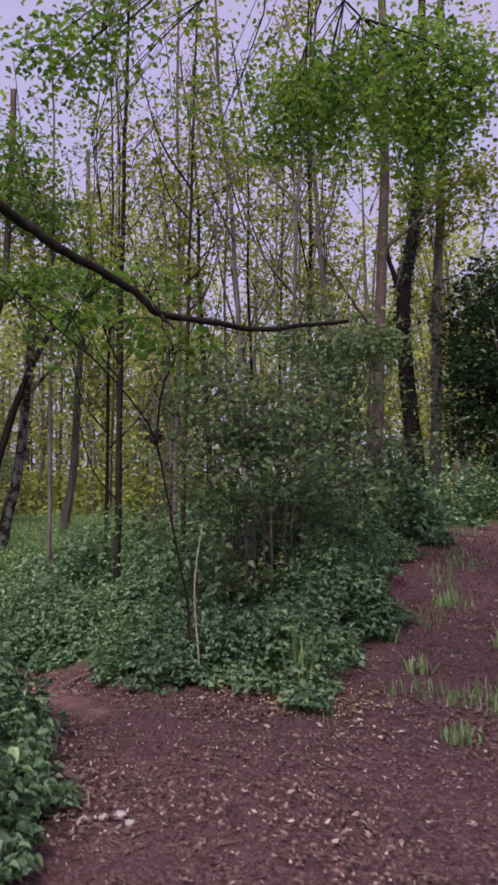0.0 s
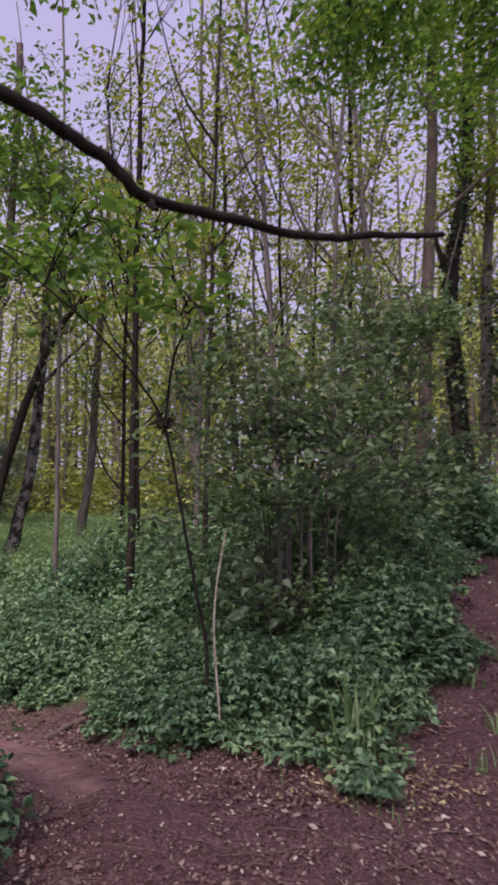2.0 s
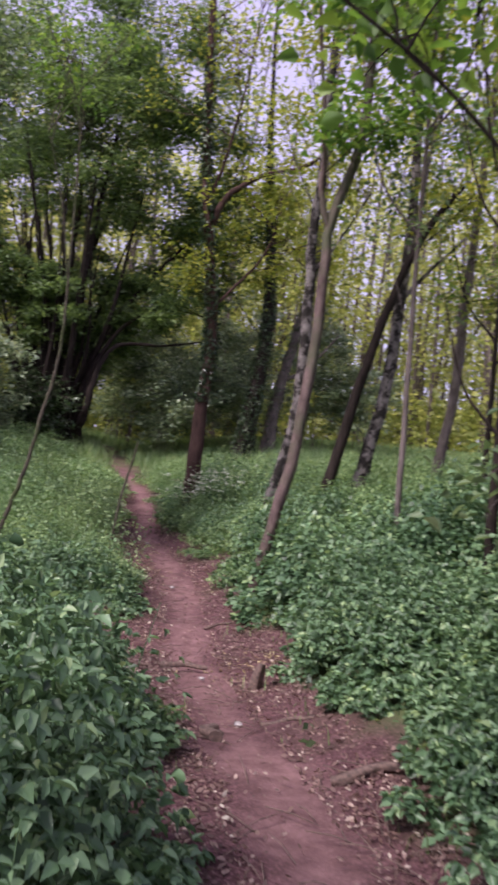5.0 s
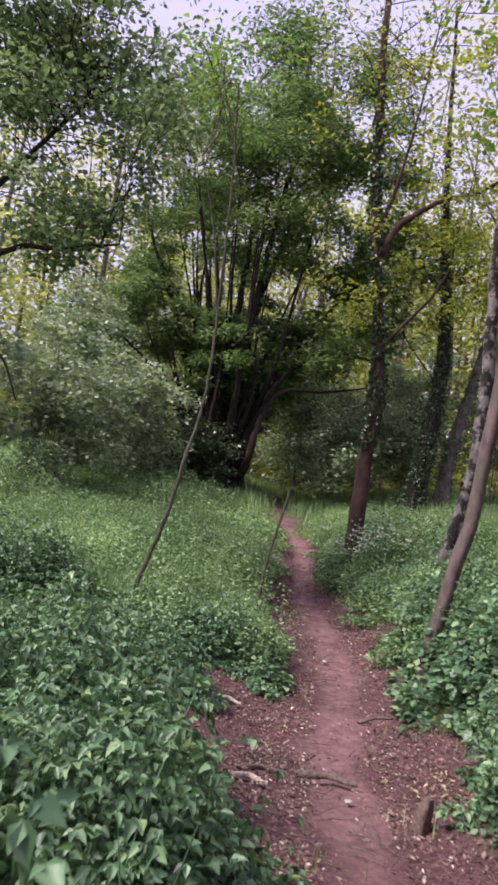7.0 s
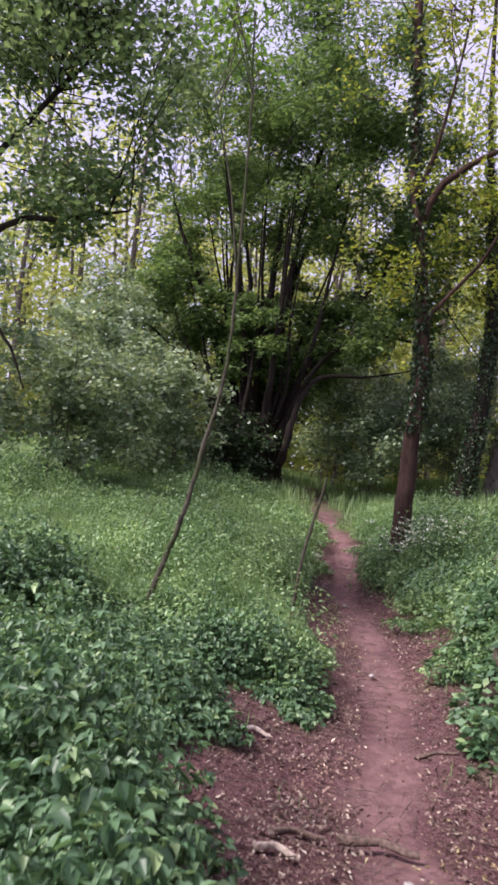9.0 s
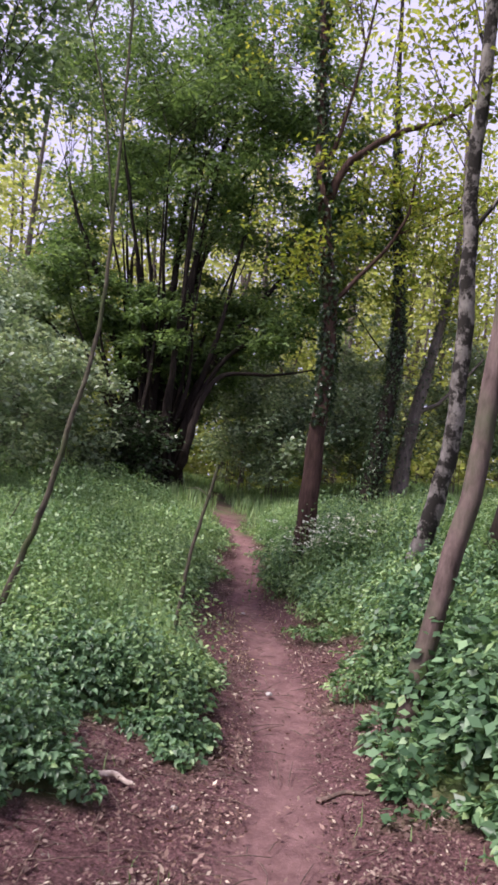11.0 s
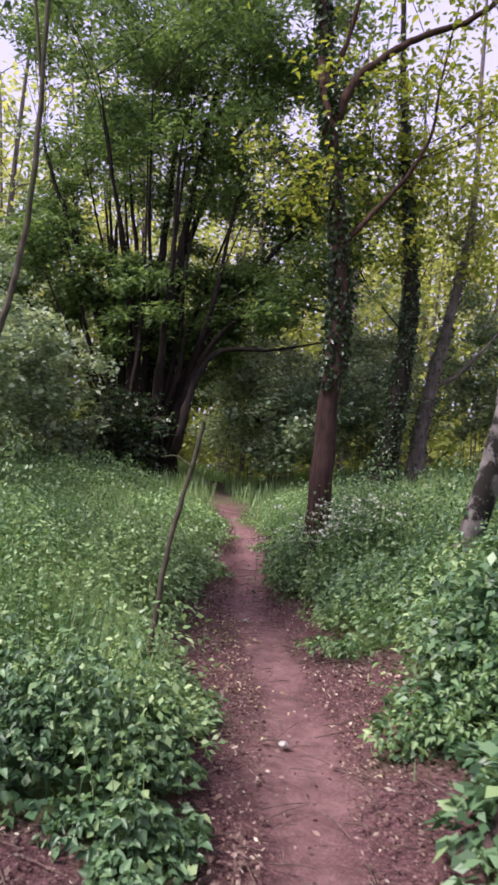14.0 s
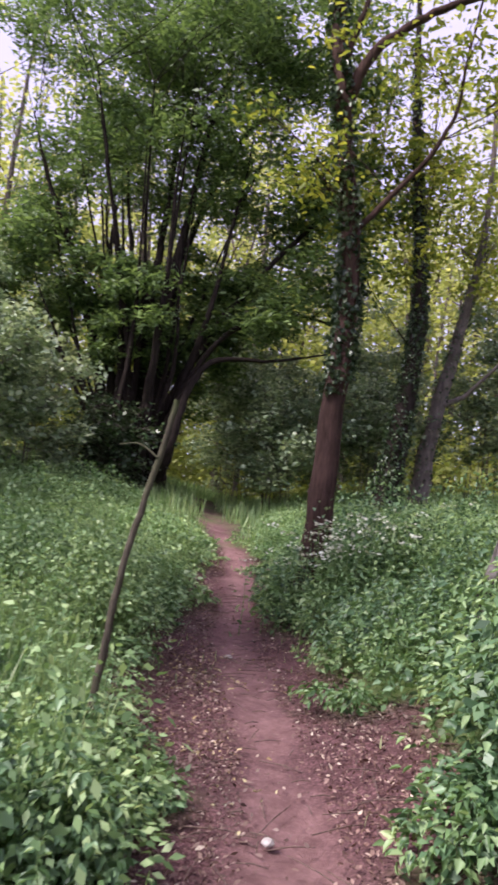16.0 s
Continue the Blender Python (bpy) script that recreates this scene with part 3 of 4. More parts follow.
tree("crooked_stick", [(-7.03, 10.78, -0.4), (-7.0, 10.83, 0.19), (-6.98, 10.86, 0.51), (-6.96, 10.88, 0.76), (-6.91, 10.93, 1.1), (-6.86, 10.98, 1.44), (-6.84, 11.0, 1.6)], 0.022, 0.014,
     [([(-6.88, 10.95, 1.3), (-6.97, 10.9, 1.36), (-7.05, 10.84, 1.35)], 0.006, 0.003)], [], STICK_BARK, HAZEL_LEAF, 0.05, "crooked bare stick standing upright beside the path", sides=10, category="stick")

# the great dark many-stemmed tree at the end of the path
GREAT_LIMBS = [
    [(-19.41, 20.03, 1.4), (-19.41, 20.03, 2.67), (-19.65, 19.71, 4.73), (-20.04, 19.14, 6.76), (-20.57, 18.31, 8.86), (-20.89, 17.74, 10.7)],
    [(-19.6, 20.6, 1.4), (-20.04, 20.86, 2.95), (-20.3, 20.51, 5.29), (-20.43, 20.34, 7.69), (-20.4, 20.37, 9.36)],
    [(-18.5, 20.2, 1.4), (-18.25, 19.89, 2.95), (-18.49, 19.59, 4.92), (-18.5, 19.58, 7.13), (-18.71, 19.29, 9.31)],
    [(-18.8, 20.8, 1.4), (-18.8, 20.8, 3.09), (-18.86, 20.73, 5.85), (-18.78, 20.82, 8.08), (-18.72, 20.89, 10.67), (-18.69, 20.93, 13)],
    [(-18.4, 20.7, 1.4), (-18.23, 20.7, 3.08), (-18.19, 20.74, 6.4), (-17.98, 20.98, 8.93), (-17.61, 21.38, 12.38), (-16.85, 22.13, 14)],
    [(-18.1, 20.6, 1.4), (-17.75, 20.49, 2.9), (-17.04, 21.25, 5.22), (-16.12, 22.11, 7.17), (-14.88, 23.11, 9.0), (-13.9, 23.78, 10.4)],
    [(-17.9, 20.5, 1.4), (-17.26, 20.28, 2.59), (-16.58, 21.01, 4.98), (-15.38, 22.09, 5.89), (-14.47, 22.79, 5.8)],
    [(-19.6, 20.7, 1.4), (-20.1, 20.78, 2.46), (-20.87, 19.71, 4.49), (-21.58, 18.56, 5.68), (-22.03, 17.73, 6.3)],
    [(-17.5, 20.3, 1.3), (-16.77, 20.08, 2.16), (-16.6, 20.27, 3.56), (-16.19, 20.68, 4.46), (-15.29, 21.51, 4.6), (-14.12, 22.43, 4.9)],
    [(-19.0, 21.2, 1.4), (-19.09, 21.24, 3.16), (-18.72, 21.65, 7.88), (-17.97, 22.44, 11.2), (-16.9, 23.42, 12.9), (-15.77, 24.32, 14.9)]]
GREAT_STEMS = []
for q in range(30):
    a, w = rng.random() * 6.28, rng.uniform(0.2, 1.0)
    fx, fy = -18.7 + 1.45 * w * math.cos(a), 20.55 + 1.2 * w * math.sin(a)
    reach, top = rng.uniform(0.8, 2.6), rng.uniform(6, 11)
    GREAT_STEMS.append([(fx, fy, 0.6), (fx + rng.normal(0, 0.1), fy + rng.normal(0, 0.1), 2.6), (fx + 0.35 * reach * math.cos(a), fy + 0.3 * reach * math.sin(a), 0.55 * top), (fx + reach * math.cos(a) + rng.normal(0, 0.3), fy + reach * math.sin(a), top)])
tree("many_stemmed_tree", rooted(-18.75, 20.7, (-18.75, 20.65, 1.4), (-18.8, 20.6, 2.4), (-18.85, 20.6, 3.6)), 0.75, 0.3,
     [(line, (0.2 if i < 5 else 0.13), 0.02) for i, line in enumerate(GREAT_LIMBS)] + [(stem, rng.uniform(0.1, 0.2), 0.012) for stem in GREAT_STEMS],
     around(-18.6, 20.4, 12.8, 6.2, 4.2, 5.0, 175, 1.1) + around(-15.4, 22.4, 9.4, 2.8, 2.0, 3.8, 52, 0.9) + around(-15.8, 21.8, 5.8, 2.4, 1.4, 1.0, 16, 0.7)
     + around(-21.2, 18.4, 7.2, 2.2, 1.6, 2.2, 32, 0.75) + around(-18.9, 21.6, 5.4, 2.8, 1.0, 2.6, 60, 0.8) + around(-18.6, 19.4, 5.6, 2.6, 0.9, 1.5, 26, 0.6),
     DARK_BARK, YEW_LEAF, 0.19, "huge dark many-stemmed tree with a black hollow base", leaves=300, twigs=8, far=True, sides=20, rough=0.5, flare=0.1, wide=0.5, hang=True, flat=0.5)


# ---- thin coppice poles and bushes ----
def coppice():
    spots = [(-3.1, 11.2), (-2.5, 12.6), (-1.9, 10.4), (-1.5, 13.5), (-1.2, 11.4), (-0.9, 9.7), (-0.6, 12.4), (-0.3, 14.5), (0.0, 10.6), (0.2, 12.9), (0.5, 9.4), (0.6, 15.2), (0.9, 11.2), (1.2, 13.8), (1.4, 10.2), (-2.8, 15.5), (-0.1, 17), (-1.7, 16.2), (1.8, 16), (-3.6, 18.5), (0.8, 18.8), (-2.0, 19), (5.6, 19), (3.0, 18.4)]
    for x, y in spots:
        z = float(land(x, y))
        top = 9 + 4 * rng.random()
        lx, ly = rng.normal(0, 0.5), rng.normal(0, 0.4)
        line = [(x, y, z - 0.1), (x + 0.15 * lx, y + 0.1 * ly, z + 2), (x + 0.4 * lx, y + 0.4 * ly, z + 5), (x + 0.6 * lx + rng.normal(0, 0.1), y + 0.7 * ly, z + 0.75 * top), (x + lx, y + ly, z + top)]
        limbs = []
        for _ in range(6):
            k = 1.5 + rng.random() * 5
            a = rng.random() * 6.28
            f = k / top
            px, py = x + lx * f * 0.8, y + ly * f * 0.8
            ln = 0.7 + rng.random() * 1.2
            limbs.append(([(px, py, z + k), (px + 0.4 * ln * math.cos(a), py + 0.4 * ln * math.sin(a), z + k + 0.5 * ln), (px + 0.7 * ln * math.cos(a), py + 0.7 * ln * math.sin(a), z + k + 1.5 * ln)], 0.018, 0.006))
        tree("coppice_pole", line, 0.03 + 0.035 * rng.random(), 0.015, limbs,
             around(x + 0.5 * lx, y + 0.5 * ly, z + 0.62 * top, 0.9, 0.9, 0.34 * top, 17, 0.45), POLE_BARK if rng.random() < 0.7 else DARK_BARK, SPRING_LEAF if rng.random() < 0.7 else SHADE_LEAF, 0.075,
             "thin upright coppice stem with sparse small leaves", "coppice poles", leaves=56, twigs=4, sides=7)


coppice()


def bush(name, x, y, rx, ry, rz, stems, clusters, leaf, size, label, group="", leaves=120, far=False, lift=0.0, bark=POLE_BARK, spread=0.45):
    """A shrub: several stems from one foot, and leaf clusters over its dome."""
    z = float(land(x, y))
    limbs = []
    for _ in range(stems):
        a, k = rng.random() * 6.28, 0.3 + 0.7 * rng.random()
        ex, ey = x + k * rx * math.cos(a), y + k * ry * math.sin(a)
        limbs.append(([(x + 0.4 * k * math.cos(a), y + 0.4 * k * math.sin(a), z - 0.05), (x + 0.3 * (ex - x), y + 0.3 * (ey - y), z + rz * 0.9), (ex, ey, z + lift + rz * (1.0 + 0.7 * rng.random()))], 0.011, 0.004))
    tree(name, [(x, y, z - 0.1), (x + 0.05, y, z + 0.5 * rz), (x, y + 0.05, z + 1.5 * rz + lift)], 0.016, 0.006, limbs,
         around(x, y, z + rz + lift, rx, ry, rz, clusters, spread), bark, leaf, size, label, group, leaves=leaves, twigs=5, far=far, sides=7, category="bush")


bush("hazel_bush", 0.1, 7.4, 1.45, 0.9, 1.35, 22, 60, SHADE_LEAF, 0.075, "dense dark hazel bush with grey stems among brambles", leaves=95, lift=0.05, spread=0.55)
bush("hazel_bush", 1.2, 9.6, 1.0, 0.9, 1.6, 22, 34, SHADE_LEAF, 0.085, "dark hazel bush beside the side path", leaves=90, lift=0.5)
# bush at (-18.2, 19.35) is added: its near-black leaves deepen the great tree's base shade
bush("base_shade_bush", -18.2, 19.35, 1.9, 0.7, 1.2, 8, 55, IVY_LEAF, 0.12, "added black-green foliage standing in for shade at the great tree's base", leaves=80, far=True, spread=0.6)
bush("holly_bush", 5.5, 14.4, 1.5, 1.3, 2.9, 6, 150, IVY_LEAF, 0.11, "tall black-green evergreen bush at the side path", leaves=120, lift=0.3)
bush("hazel_bush", 3.0, 17.5, 2.2, 1.2, 1.5, 8, 40, SHADE_LEAF, 0.11, "low dark thicket beneath tall trees", leaves=90)
for bx, by, bz, bn in ((-15.2, 12.2, 2.1, 70), (-16.9, 14.8, 2.0, 70), (-19.5, 15.2, 2.9, 70), (-15.4, 9.6, 2.6, 60), (-22.5, 17.5, 3.4, 70), (-18.6, 17.2, 1.6, 50), (-24, 21, 3.2, 60)):
    bush("willow_bush", bx, by, 1.8, 1.6, bz, 10, bn, WILLOW_LEAF, 0.13, "grey-green thicket bush on the grassy bank", "bank bushes", leaves=130, far=True)
for bx, by, bz, bn in ((-15.6, 22.8, 1.7, 60), (-13.9, 24.6, 1.8, 60), (-17.0, 24.5, 2.4, 60), (-10.4, 27.5, 1.6, 40), (-19.5, 25.5, 2.6, 60), (-12.0, 27, 2.6, 60), (-15.2, 27, 3, 60), (-21.5, 27, 2.6, 60), (-18, 28.5, 3, 60)):
    bush("wood_edge_bush", bx, by, 1.6, 1.4, bz, 8, bn, WILLOW_LEAF, 0.13, "leafy bush in shade at the wood edge", "wood edge bushes", leaves=110, far=True, lift=0.5)
# the tree on the bank whose branches hang into the path's view
tree("bank_tree", rooted(-12.2, 8.2, (-12.2, 8.2, 2.5), (-12.0, 8.4, 5), (-11.8, 8.6, 9)), 0.2, 0.09,
     [([(-12.1, 8.3, 3.6), (-11.3, 9.0, 4.6), (-10.6, 9.5, 4.7), (-9.8, 10.0, 4.8)], 0.06, 0.015), ([(-12.1, 8.3, 4.6), (-11.3, 9.2, 6.2), (-10.4, 9.9, 7.4)], 0.06, 0.02), ([(-12.1, 8.3, 3.0), (-11.7, 8.8, 3.5), (-11.3, 9.2, 3.0), (-11.1, 9.4, 2.4)], 0.04, 0.012)],
     around(-11.2, 9.6, 7.6, 2.6, 2.2, 2.6, 90, 0.7) + around(-10.8, 9.5, 5.1, 1.1, 0.8, 0.6, 12, 0.45), DARK_BARK, SHADE_LEAF, 0.1, "bank tree with dark drooping branches and green leaves", leaves=130)


# ---- far woods ----
def far_woods():
    leaf, wood = Shape(), Shape()
    for q in range(400):
        near = q < 260
        a = radians(rng.uniform(60, 168) if near else rng.uniform(-200, 60))
        d = rng.uniform(26, 50) if near else rng.uniform(30, 54)
        x, y = -4 + d * math.cos(a), 9 + d * math.sin(a)
        if math.hypot(x + 18, y - 21) < 5 or (near and d < 29 and a < radians(112)):
            continue
        z = float(land(x, y))
        top = rng.uniform(9, 22)
        tube(wood, smooth_line([(x, y, z - 0.2), (x + rng.normal(0, 0.3), y, z + 0.5 * top), (x + rng.normal(0, 0.8), y + rng.normal(0, 0.8), z + top)], 8), np.linspace(rng.uniform(0.08, 0.22), 0.03, 8), 6)
        for _ in range(5):
            k = rng.uniform(0.3, 0.9) * top
            e = rng.normal(size=2) * 1.2
            tube(wood, [(x, y, z + k), (x + e[0], y + e[1], z + k + rng.uniform(0.5, 2))], [0.04, 0.015], 4)
        n = int(rng.uniform(600, 1400) * (1.0 if near else 0.3))
        g = rng.integers(0, 26, n)
        cx, cy, cz = rng.normal(size=(3, 26)) * 1.7
        hz = (rng.random(26) ** 0.9 * top)[g] + rng.normal(0, 0.45, n)
        hz = np.where(rng.random(n) < 0.22, rng.random(n) * 3, hz)
        add_leaves(leaf, np.stack([x + cx[g] + rng.normal(0, 0.6, n), y + cy[g] + rng.normal(0, 0.6, n), z + np.clip(hz, 0.05, None)], -1), 0.28, True, 0.9)
    base = root("far_woods", (0, 30, 1), "distant yellow-green spring woodland around the field", "woods", kind="stuff")
    tagged(part("far_trunks", wood, POLE_BARK, base), kind="stuff")
    tagged(part("far_foliage", leaf, FAR_LEAF, base), kind="stuff")


far_woods()


# ---- undergrowth ----
def scatter(n, x0, x1, y0, y1):
    return rng.uniform(x0, x1, n), rng.uniform(y0, y1, n)


def growth(x, y):
    """Height of the undergrowth."""
    s, c = along_across(x, y)
    gap = off_path(x, y)
    full = np.where(c > 2.7, 0.62, 0.52)
    full = np.where((c > 2.7) & (s < 9), 0.85, full)
    full = np.where((c < 2.7) & (s < 8.5), 0.7, full)
    lump = 0.12 + 1.05 * lattice(x, y, 0.7, 21) + 0.5 * (lattice(x, y, 0.28, 22) - 0.4)
    lump = lump * (0.35 + 1.3 * lattice(x, y, 1.9, 23))
    return full * lump * step(0.0, 0.6, gap)


def leaf_layer(name, label, category, material, keep, n, area, size, far=False, tilt=0.5, wide=1.1):
    """Low leaves near the soil, between the mounds."""
    x, y = scatter(n, *area)
    s, c = along_across(x, y)
    tall = growth(x, y)
    ok = keep(x, y, s, c) & (tall > 0.05)
    x, y, tall = x[ok], y[ok], tall[ok]
    k = 0.62 * (1 - rng.random(len(x)) ** 1.3 * 0.95)
    at = np.stack([x, y, land(x, y) + 0.03 + tall * k], -1)
    sh = Shape()
    add_leaves(sh, at, size, far, tilt, -0.25, wide)
    ob = part(name, sh, material)
    tagged(ob, label, category, kind="stuff")


def mounds(name, label, category, material, keep, n, area, per, size, far=False, width=(0.1, 0.3), lift=1.0, leaflets=1, wide=0.95):
    """Plants as leafy domes with dark gaps between them; leaves look outwards from each dome."""
    x, y = scatter(n, *area)
    s, c = along_across(x, y)
    tall = growth(x, y)
    ok = keep(x, y, s, c) & (tall > 0.06)
    x, y, tall = x[ok], y[ok], tall[ok] * (0.7 + 0.6 * rng.random(ok.sum())) * lift
    r = rng.uniform(width[0], width[1], len(x)) * (0.5 + np.clip(tall, 0, 0.9))
    i = np.repeat(np.arange(len(x)), per)
    d = unit(rng.normal(size=(len(i), 3)))
    d[:, 2] = np.abs(d[:, 2]) * 1.1 - 0.12
    d = unit(d)
    reach = 0.72 + 0.38 * rng.random(len(i)) ** 0.6
    at = np.stack([x[i] + d[:, 0] * r[i] * reach, y[i] + d[:, 1] * r[i] * reach, land(x[i], y[i]) + 0.03 + tall[i] * (0.45 + 0.6 * d[:, 2] * reach)], -1)
    out = unit(d * np.array([1, 1, 0]) + rng.normal(size=d.shape) * 0.45 - np.array([0, 0, 0.3]))
    sh = Shape()
    for k in range(leaflets):
        turn = (0, 1.15, -1.15)[k]
        ax = np.stack([out[:, 0] * math.cos(turn) - out[:, 1] * math.sin(turn), out[:, 0] * math.sin(turn) + out[:, 1] * math.cos(turn), out[:, 2]], -1)
        add_leaves(sh, at, size * (1.0 if k == 0 else 0.8), far, 0.4, 0, wide, axis=ax, facing=d * 0.8 + np.array([0, 0, 0.6]))
    tagged(part(name, sh, material), label, category, kind="stuff")


leaf_layer("bramble_underlayer", "low dark bramble leaves under the thicket", "brambles", BRAMBLE, lambda x, y, s, c: (c > 2.7) & (s < 13) & (y < 14), 50000, (-5.5, 3, 4.6, 14), 0.06, True, tilt=0.9)
leaf_layer("bank_underlayer", "low green leaves under the bank's brambles", "brambles", BRAMBLE, lambda x, y, s, c: (c < 2.7) & (s < 13), 50000, (-9, 0, 1.8, 11), 0.06, True, tilt=0.9)
leaf_layer("herb_underlayer", "low green leaves under the bank's herbs", "herbs", HERB, lambda x, y, s, c: (s > 10.5) & (s < 24), 90000, (-17, -2, 5, 21), 0.05, True, tilt=0.9)
mounds("bramble_thicket", "dense dark green bramble leaves around the hazel island", "brambles", BRAMBLE, lambda x, y, s, c: (c > 2.7) & (s < 13) & (y < 9.5), 2500, (-5.5, 3, 4.6, 9.5), 44, 0.05, leaflets=3)
mounds("far_bramble_thicket", "dense dark green brambles beneath the coppice", "brambles", BRAMBLE, lambda x, y, s, c: (c > 2.7) & (s < 14), 1900, (-5.5, 3, 9.5, 14), 70, 0.075, True)
mounds("path_brambles", "broad dark green bramble and nettle leaves on the path's bank", "brambles", BRAMBLE, lambda x, y, s, c: (c < 2.7) & (s < 12.6), 3900, (-9, 0, 1.8, 11), 42, 0.05, leaflets=3)
mounds("wayside_herbs", "bright green nettles and herbs on the bank", "herbs", HERB, lambda x, y, s, c: (c < 2.7) & (s > 11.5) & (s < 17) & (c > -3.5), 2300, (-14, -4.5, 6, 14), 125, 0.045, True, width=(0.18, 0.46), lift=1.25, wide=0.8)
mounds("far_bank_herbs", "bright green herbs on the far bank", "herbs", HERB, lambda x, y, s, c: (c < 2.7) & (s > 16) & (s < 26), 1500, (-19, -8, 6, 18), 60, 0.075, True, width=(0.15, 0.4), wide=0.8)
mounds("wood_edge_herbs", "fresh green herbs below the leaning trees", "herbs", HERB, lambda x, y, s, c: (c > 2.7) & (s > 11.5), 1900, (-13, 0, 10, 19), 105, 0.05, False, width=(0.18, 0.46), lift=1.2, wide=0.8)
mounds("tree_foot_brambles", "dark bramble leaves at the tree feet beside the path", "brambles", BRAMBLE, lambda x, y, s, c: (c > 2.7) & (c < 5.0) & (s > 11.5) & (s < 19) & (lattice(x, y, 1.0, 31) > 0.42), 1500, (-11, -4, 10, 18), 110, 0.052, False, width=(0.2, 0.45), lift=1.4)
mounds("side_path_brambles", "low dark brambles beyond the side path", "brambles", BRAMBLE, lambda x, y, s, c: (y > 7), 600, (1.5, 8, 6, 19), 60, 0.09, True)


def spires(name, label, category, material, spots, tall, size):
    """Upright herbs: a stem with pairs of leaves that shrink towards its tip."""
    sh = Shape()
    for x, y in spots:
        z = float(land(x, y))
        h = tall * (0.6 + 0.7 * rng.random())
        e = rng.normal(0, 0.12 * h, 2)
        stem = smooth_line([(x, y, z), (x + 0.3 * e[0], y + 0.3 * e[1], z + 0.55 * h), (x + e[0], y + e[1], z + h)], 6)
        tube(sh, stem, np.linspace(0.004, 0.0015, 6), 3)
        n = 13
        q = np.sort(rng.random(n)) ** 0.7
        az = np.arange(n) * 1.9 + rng.random() * 6
        at = np.stack([np.interp(q * 5, np.arange(6), stem[:, i]) for i in range(3)], -1)
        out = np.stack([np.cos(az), np.sin(az), 0.1 - 0.6 * rng.random(n)], -1)
        add_leaves(sh, at, size * (1.25 - 0.7 * q), False, 0.3, 0, 0.8, axis=out)
    tagged(part(name, sh, material), label, category, kind="stuff")


def spots_where(n, area, keep):
    x, y = scatter(n, *area)
    s, c = along_across(x, y)
    ok = keep(s, c, off_path(x, y), lattice(x, y, 0.9, 61))
    return list(zip(x[ok], y[ok]))


spires("bank_nettles", "upright nettle stems with paired leaves on the bank", "nettles", HERB, spots_where(3600, (-15, -4, 5, 17), lambda s, c, g, k: (c < 2.6) & (s > 10) & (g > 0.3) & (k > 0.4)), 0.5, 0.06)
spires("bramble_shoots", "leafy bramble shoots rising from the thicket", "brambles", BRAMBLE, spots_where(2600, (-9, 2.5, 2, 13), lambda s, c, g, k: (s < 12.5) & (g > 0.3) & (k > 0.35)), 0.7, 0.052)
spires("edge_nettles", "upright green nettle stems below the trees", "nettles", HERB, spots_where(2400, (-12, -2, 10, 19), lambda s, c, g, k: (c > 2.7) & (s > 11.5) & (g > 0.25) & (k > 0.4)), 0.55, 0.06)


def grass():
    sh = Shape()
    for n, area, keep, tall, wide in (
            (70000, (-16, -5, 6, 16), lambda s, c, g, x, y: (c < 2.4) & (c > -4) & (s > 11.8) & (g > 0.4) & (lattice(x, y, 1.2, 44) > 0.33), 0.42, 0.0045),
            (36000, (-16, 1, 10, 26), lambda s, c, g, x, y: (c > 3.0) & (s > 12.5) & (g > 0.4), 0.3, 0.006),
            (70000, (-26, 4, 15, 38), lambda s, c, g, x, y: (s > 17) & (g > 0.3), 0.32, 0.012),
            (9000, (-12, 3, 1.5, 18), lambda s, c, g, x, y: (g > -0.15) & (g < 0.3) & (lattice(x, y, 0.5, 41) > 0.62), 0.09, 0.004),
            (9000, (0.3, 3.5, 4.5, 11), lambda s, c, g, x, y: (lattice(x, y, 0.45, 42) > 0.66), 0.09, 0.004)):
        x, y = scatter(n, *area)
        s, c = along_across(x, y)
        ok = keep(s, c, off_path(x, y), x, y)
        x, y = x[ok], y[ok]
        add_blades(sh, np.stack([x, y, land(x, y) + 0.01], -1), tall * (0.7 + 0.6 * lattice(x, y, 0.9, 43)), wide)
    tagged(part("grass", sh, GRASS), "long fresh green grass on the banks", "grass", kind="stuff")


grass()


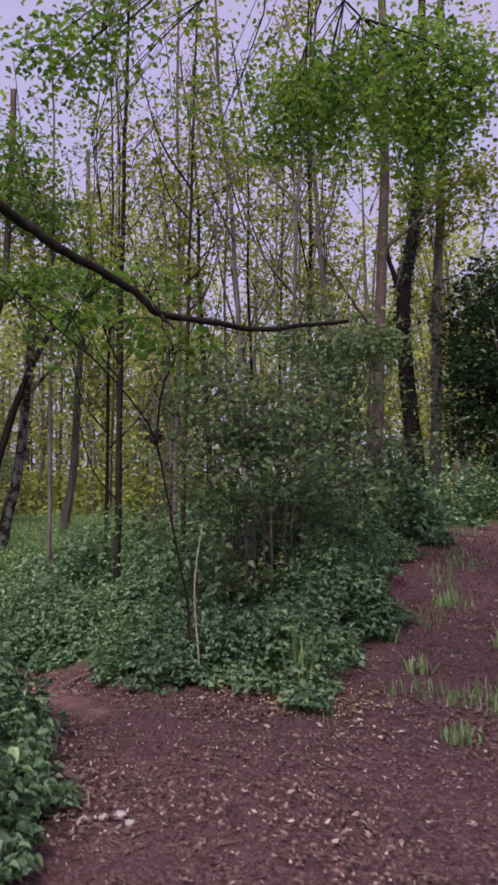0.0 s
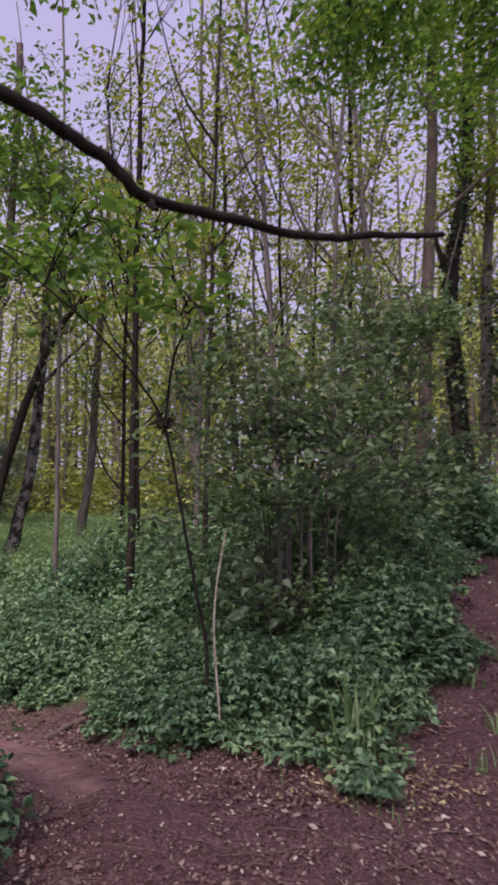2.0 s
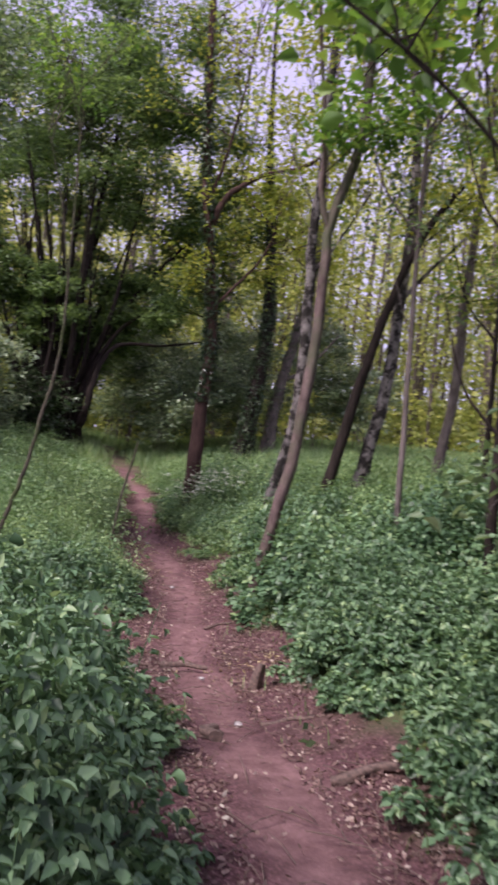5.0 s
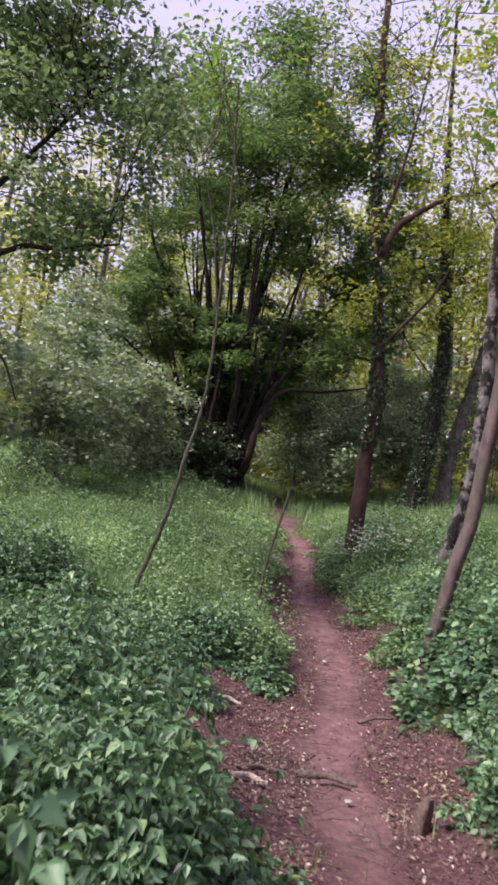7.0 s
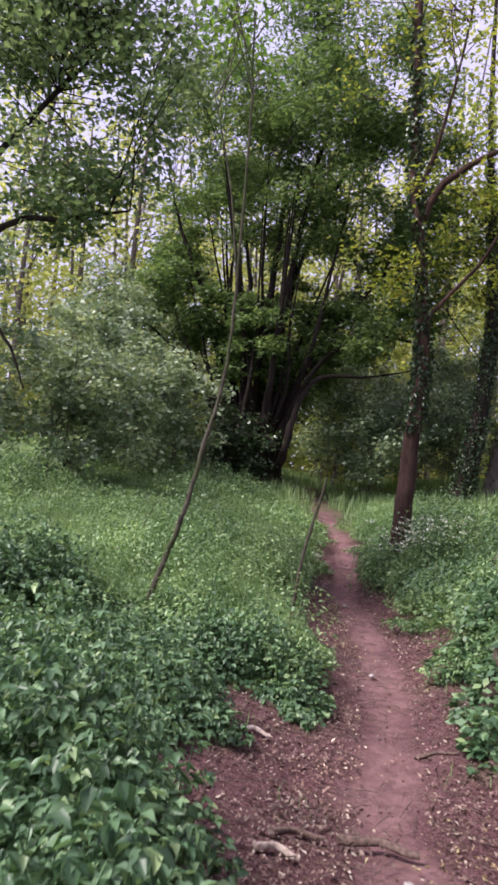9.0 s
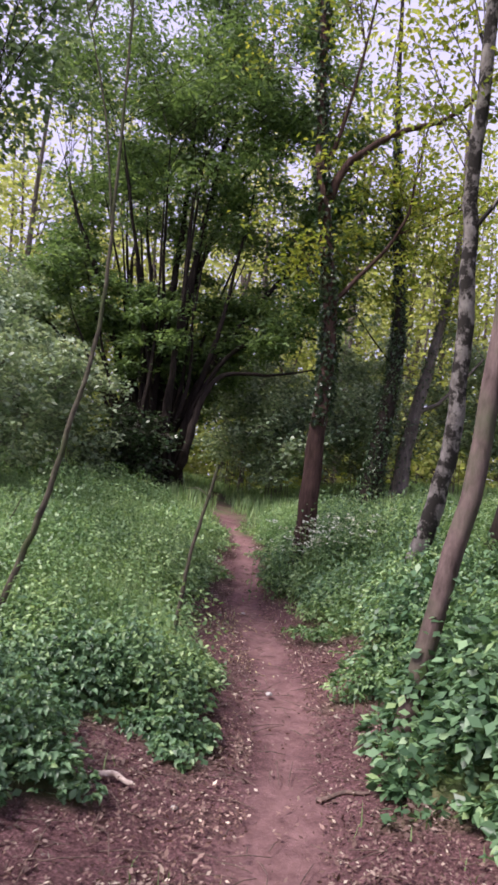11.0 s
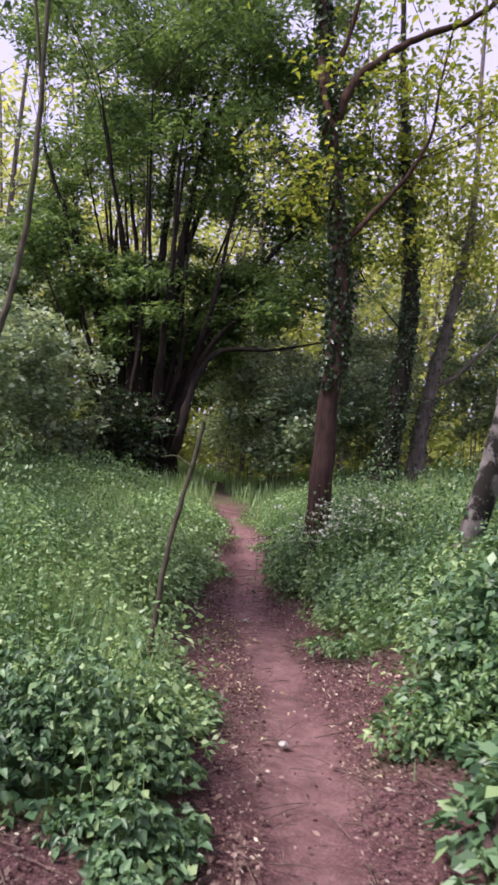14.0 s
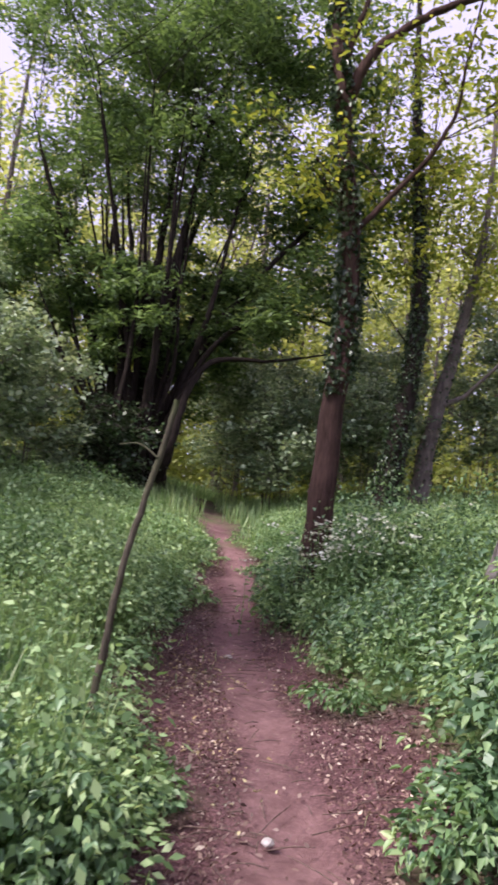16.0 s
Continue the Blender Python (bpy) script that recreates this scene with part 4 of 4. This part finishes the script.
# ---- ground litter ----
def litter():
    sh = Shape()
    x, y = scatter(800000, -14, 4, 1.2, 18)
    gap = off_path(x, y)
    tread = to_line(x, y, [(a, b, 0) for a, b, _ in FOOTPATH[3:]])
    ok = (gap < 0.45) & (rng.random(len(x)) < 0.25 + 0.6 * lattice(x, y, 0.45, 51) ** 2 + 0.2 * (gap > -0.2)) & ((tread > 0.2) | (rng.random(len(x)) < 0.12))
    x, y = x[ok], y[ok]
    add_leaves(sh, np.stack([x, y, land(x, y) + 0.012 + 0.018 * rng.random(len(x))], -1), 0.022 + 0.022 * rng.random(len(x)) ** 4, True, 0.75, 0.1, 0.7)
    tagged(part("leaf_litter", sh, DRY_LEAF), "dry curled brown leaves strewn on the soil", "leaf litter", kind="stuff")
    sh = Shape()
    for cx, cy, n, r in ((0.55, 5.2, 420, 0.26), (-4.9, 11.6, 60, 0.3), (-8.4, 12.8, 260, 0.4), (-7.3, 11.5, 200, 0.35), (-3.3, 8.8, 200, 0.3)):
        x, y = cx + rng.normal(0, r, n), cy + rng.normal(0, r * 0.7, n)
        add_leaves(sh, np.stack([x, y, land(x, y) + 0.02 + 0.02 * rng.random(n)], -1), 0.03, False, 0.6, 0.05, 0.7)
    tagged(part("pale_litter", sh, STRAW_LEAF), "straw-coloured dry leaves at the bramble edge", "leaf litter", kind="stuff")
    sh = Shape()
    x, y = scatter(5200, -11, 3.5, 1.5, 16)
    ok = off_path(x, y) < 0.3
    for px, py in zip(x[ok], y[ok]):
        a, ln = rng.random() * 3.14, 0.05 + 0.16 * rng.random() ** 2
        z = float(land(px, py)) + 0.014
        dx, dy = ln * math.cos(a), ln * math.sin(a)
        tube(sh, [(px - dx, py - dy, z), (px, py, z + 0.012), (px + dx, py + dy, z + 0.004)], [0.003, 0.0035, 0.002], 4)
    tagged(part("fallen_twigs", sh, BROWN_WOOD), "small broken twigs lying on the soil", "twigs", kind="stuff")


litter()


def log(x, y, angle, length, radius, material, label, name="fallen_branch", bend=0.03):
    z = float(land(x, y)) + radius * 0.7
    dx, dy = math.cos(angle), math.sin(angle)
    k = np.linspace(-0.5, 0.5, 12)
    pts = [(x + dx * length * q - dy * bend * math.cos(q * 7), y + dy * length * q + dx * bend * math.cos(q * 7), float(land(x + dx * length * q, y + dy * length * q)) + radius * 0.7 + 0.01) for q in k]
    sh = Shape()
    tube(sh, pts, radius * (1 - 0.35 * (k + 0.5)), 10, 0.25)
    tagged(part(name, sh, material, smooth=True), label, "branch")


log(-4.19, 7.94, 0.75, 0.24, 0.024, DEAD_WOOD, "short pale barkless branch lying on the path")
log(-3.98, 8.5, 0.6, 0.42, 0.026, BROWN_WOOD, "dark fallen branch across the path")
log(-4.3, 8.2, 0.9, 0.3, 0.022, BROWN_WOOD, "short brown branch among dry leaves")
log(-0.95, 3.95, 1.9, 0.34, 0.018, BROWN_WOOD, "thin fallen stick on the bare soil")
log(-1.5, 6.55, 0.5, 0.42, 0.03, BROWN_WOOD, "rotten branch at the bramble edge")
log(-2.55, 6.75, 2.2, 0.25, 0.04, BROWN_WOOD, "short thick rotten branch under brambles")
log(-2.35, 7.3, 0.5, 0.32, 0.02, BROWN_WOOD, "crooked brown branch at the path edge")
log(-5.45, 8.95, 0.75, 0.22, 0.02, DEAD_WOOD, "short pale barkless branch lying on the path")
log(-4.55, 9.9, 0.5, 0.3, 0.015, BROWN_WOOD, "thin dark stick on the trodden soil")

# broken stump beside the path
sh = Shape()
sz = float(land(-3.05, 8.15))
tube(sh, [(-3.05, 8.15, sz - 0.05), (-3.05, 8.15, sz + 0.06), (-3.04, 8.17, sz + 0.15), (-3.03, 8.18, sz + 0.2)], [0.06, 0.045, 0.038, 0.02], 12, 0.4)
tagged(part("stump", sh, BROWN_WOOD, smooth=True), "small broken brown stump beside the path", "stump")


def stone(x, y, r):
    bm = bmesh.new()
    bmesh.ops.create_icosphere(bm, subdivisions=2, radius=r)
    for v in bm.verts:
        v.co *= 1 + 0.35 * noise.noise(v.co * (1.2 / r) + Vector((x * 7, y * 7, 0)))
        v.co.z *= 0.55
    me = bpy.data.meshes.new("stone")
    bm.to_mesh(me)
    bm.free()
    me.materials.append(STONE)
    ob = new("stone", me)
    ob.location = (x, y, float(land(x, y)) + 0.25 * r)
    tagged(ob, "small pale stone lying on the soil", "stone", "pale stones")


for px, py, pr in ((-0.74, 3.36, 0.03), (-0.66, 3.4, 0.024), (-0.59, 3.42, 0.03), (-0.53, 3.34, 0.022), (-0.75, 4.75, 0.018), (-6.16, 11.2, 0.03), (-8.5, 13.5, 0.035), (-2.6, 7.15, 0.03), (-3.65, 8.3, 0.025), (-5.1, 9.1, 0.022)):
    stone(px, py, pr)


# tall white-flowered herb at the foot of the ivy-clad tree
def flowers():
    base = root("white_flowers", (-8.6, 14.9, float(land(-8.6, 14.9))), "white-flowered tall herbs at the tree's foot", "flowers")
    stems, heads, leaf = Shape(), Shape(), Shape()
    for _ in range(90):
        x, y = -8.3 + rng.normal(0, 0.45), 15.0 + rng.normal(0, 0.4)
        z, t = float(land(x, y)), 0.75 + 0.35 * rng.random()
        tube(stems, [(x, y, z), (x + 0.02, y, z + 0.5 * t), (x + 0.05 * rng.normal(), y, z + t)], [0.005, 0.004, 0.003], 4)
        n = 9
        add_leaves(heads, np.array([x, y, z + t]) + rng.normal(size=(n, 3)) * [0.05, 0.05, 0.012], 0.038, True, 0.3, 0.1, 1.4)
        add_leaves(leaf, np.array([x, y, z + 0.4 * t]) + rng.normal(size=(14, 3)) * [0.09, 0.09, 0.18], 0.07)
    tagged(part("stalkwork", stems, GRASS, base), kind="stuff")
    tagged(part("blossom", heads, PETAL, base, "small white blossoms"), kind="stuff")
    tagged(part("foliage", leaf, HERB, base), kind="stuff")


flowers()


# strap-leaved tuft at the bramble edge
def tuft(x, y, n, tall):
    sh = Shape()
    at = np.stack([x + rng.normal(0, 0.06, n), y + rng.normal(0, 0.05, n), np.full(n, float(land(x, y)))], -1)
    add_blades(sh, at, tall, 0.008, 0.5)
    tagged(part("grass_tuft", sh, GRASS), "bright green tuft of strap-like leaves", "grass tuft", "grass tufts")


for tx, ty, tn, th in ((0.42, 5.55, 45, 0.4), (1.35, 5.9, 40, 0.13), (1.3, 4.55, 40, 0.12), (2.35, 6.7, 60, 0.16), (1.25, 6.6, 40, 0.13), (2.05, 7.6, 60, 0.13)):
    tuft(tx, ty, tn, th)
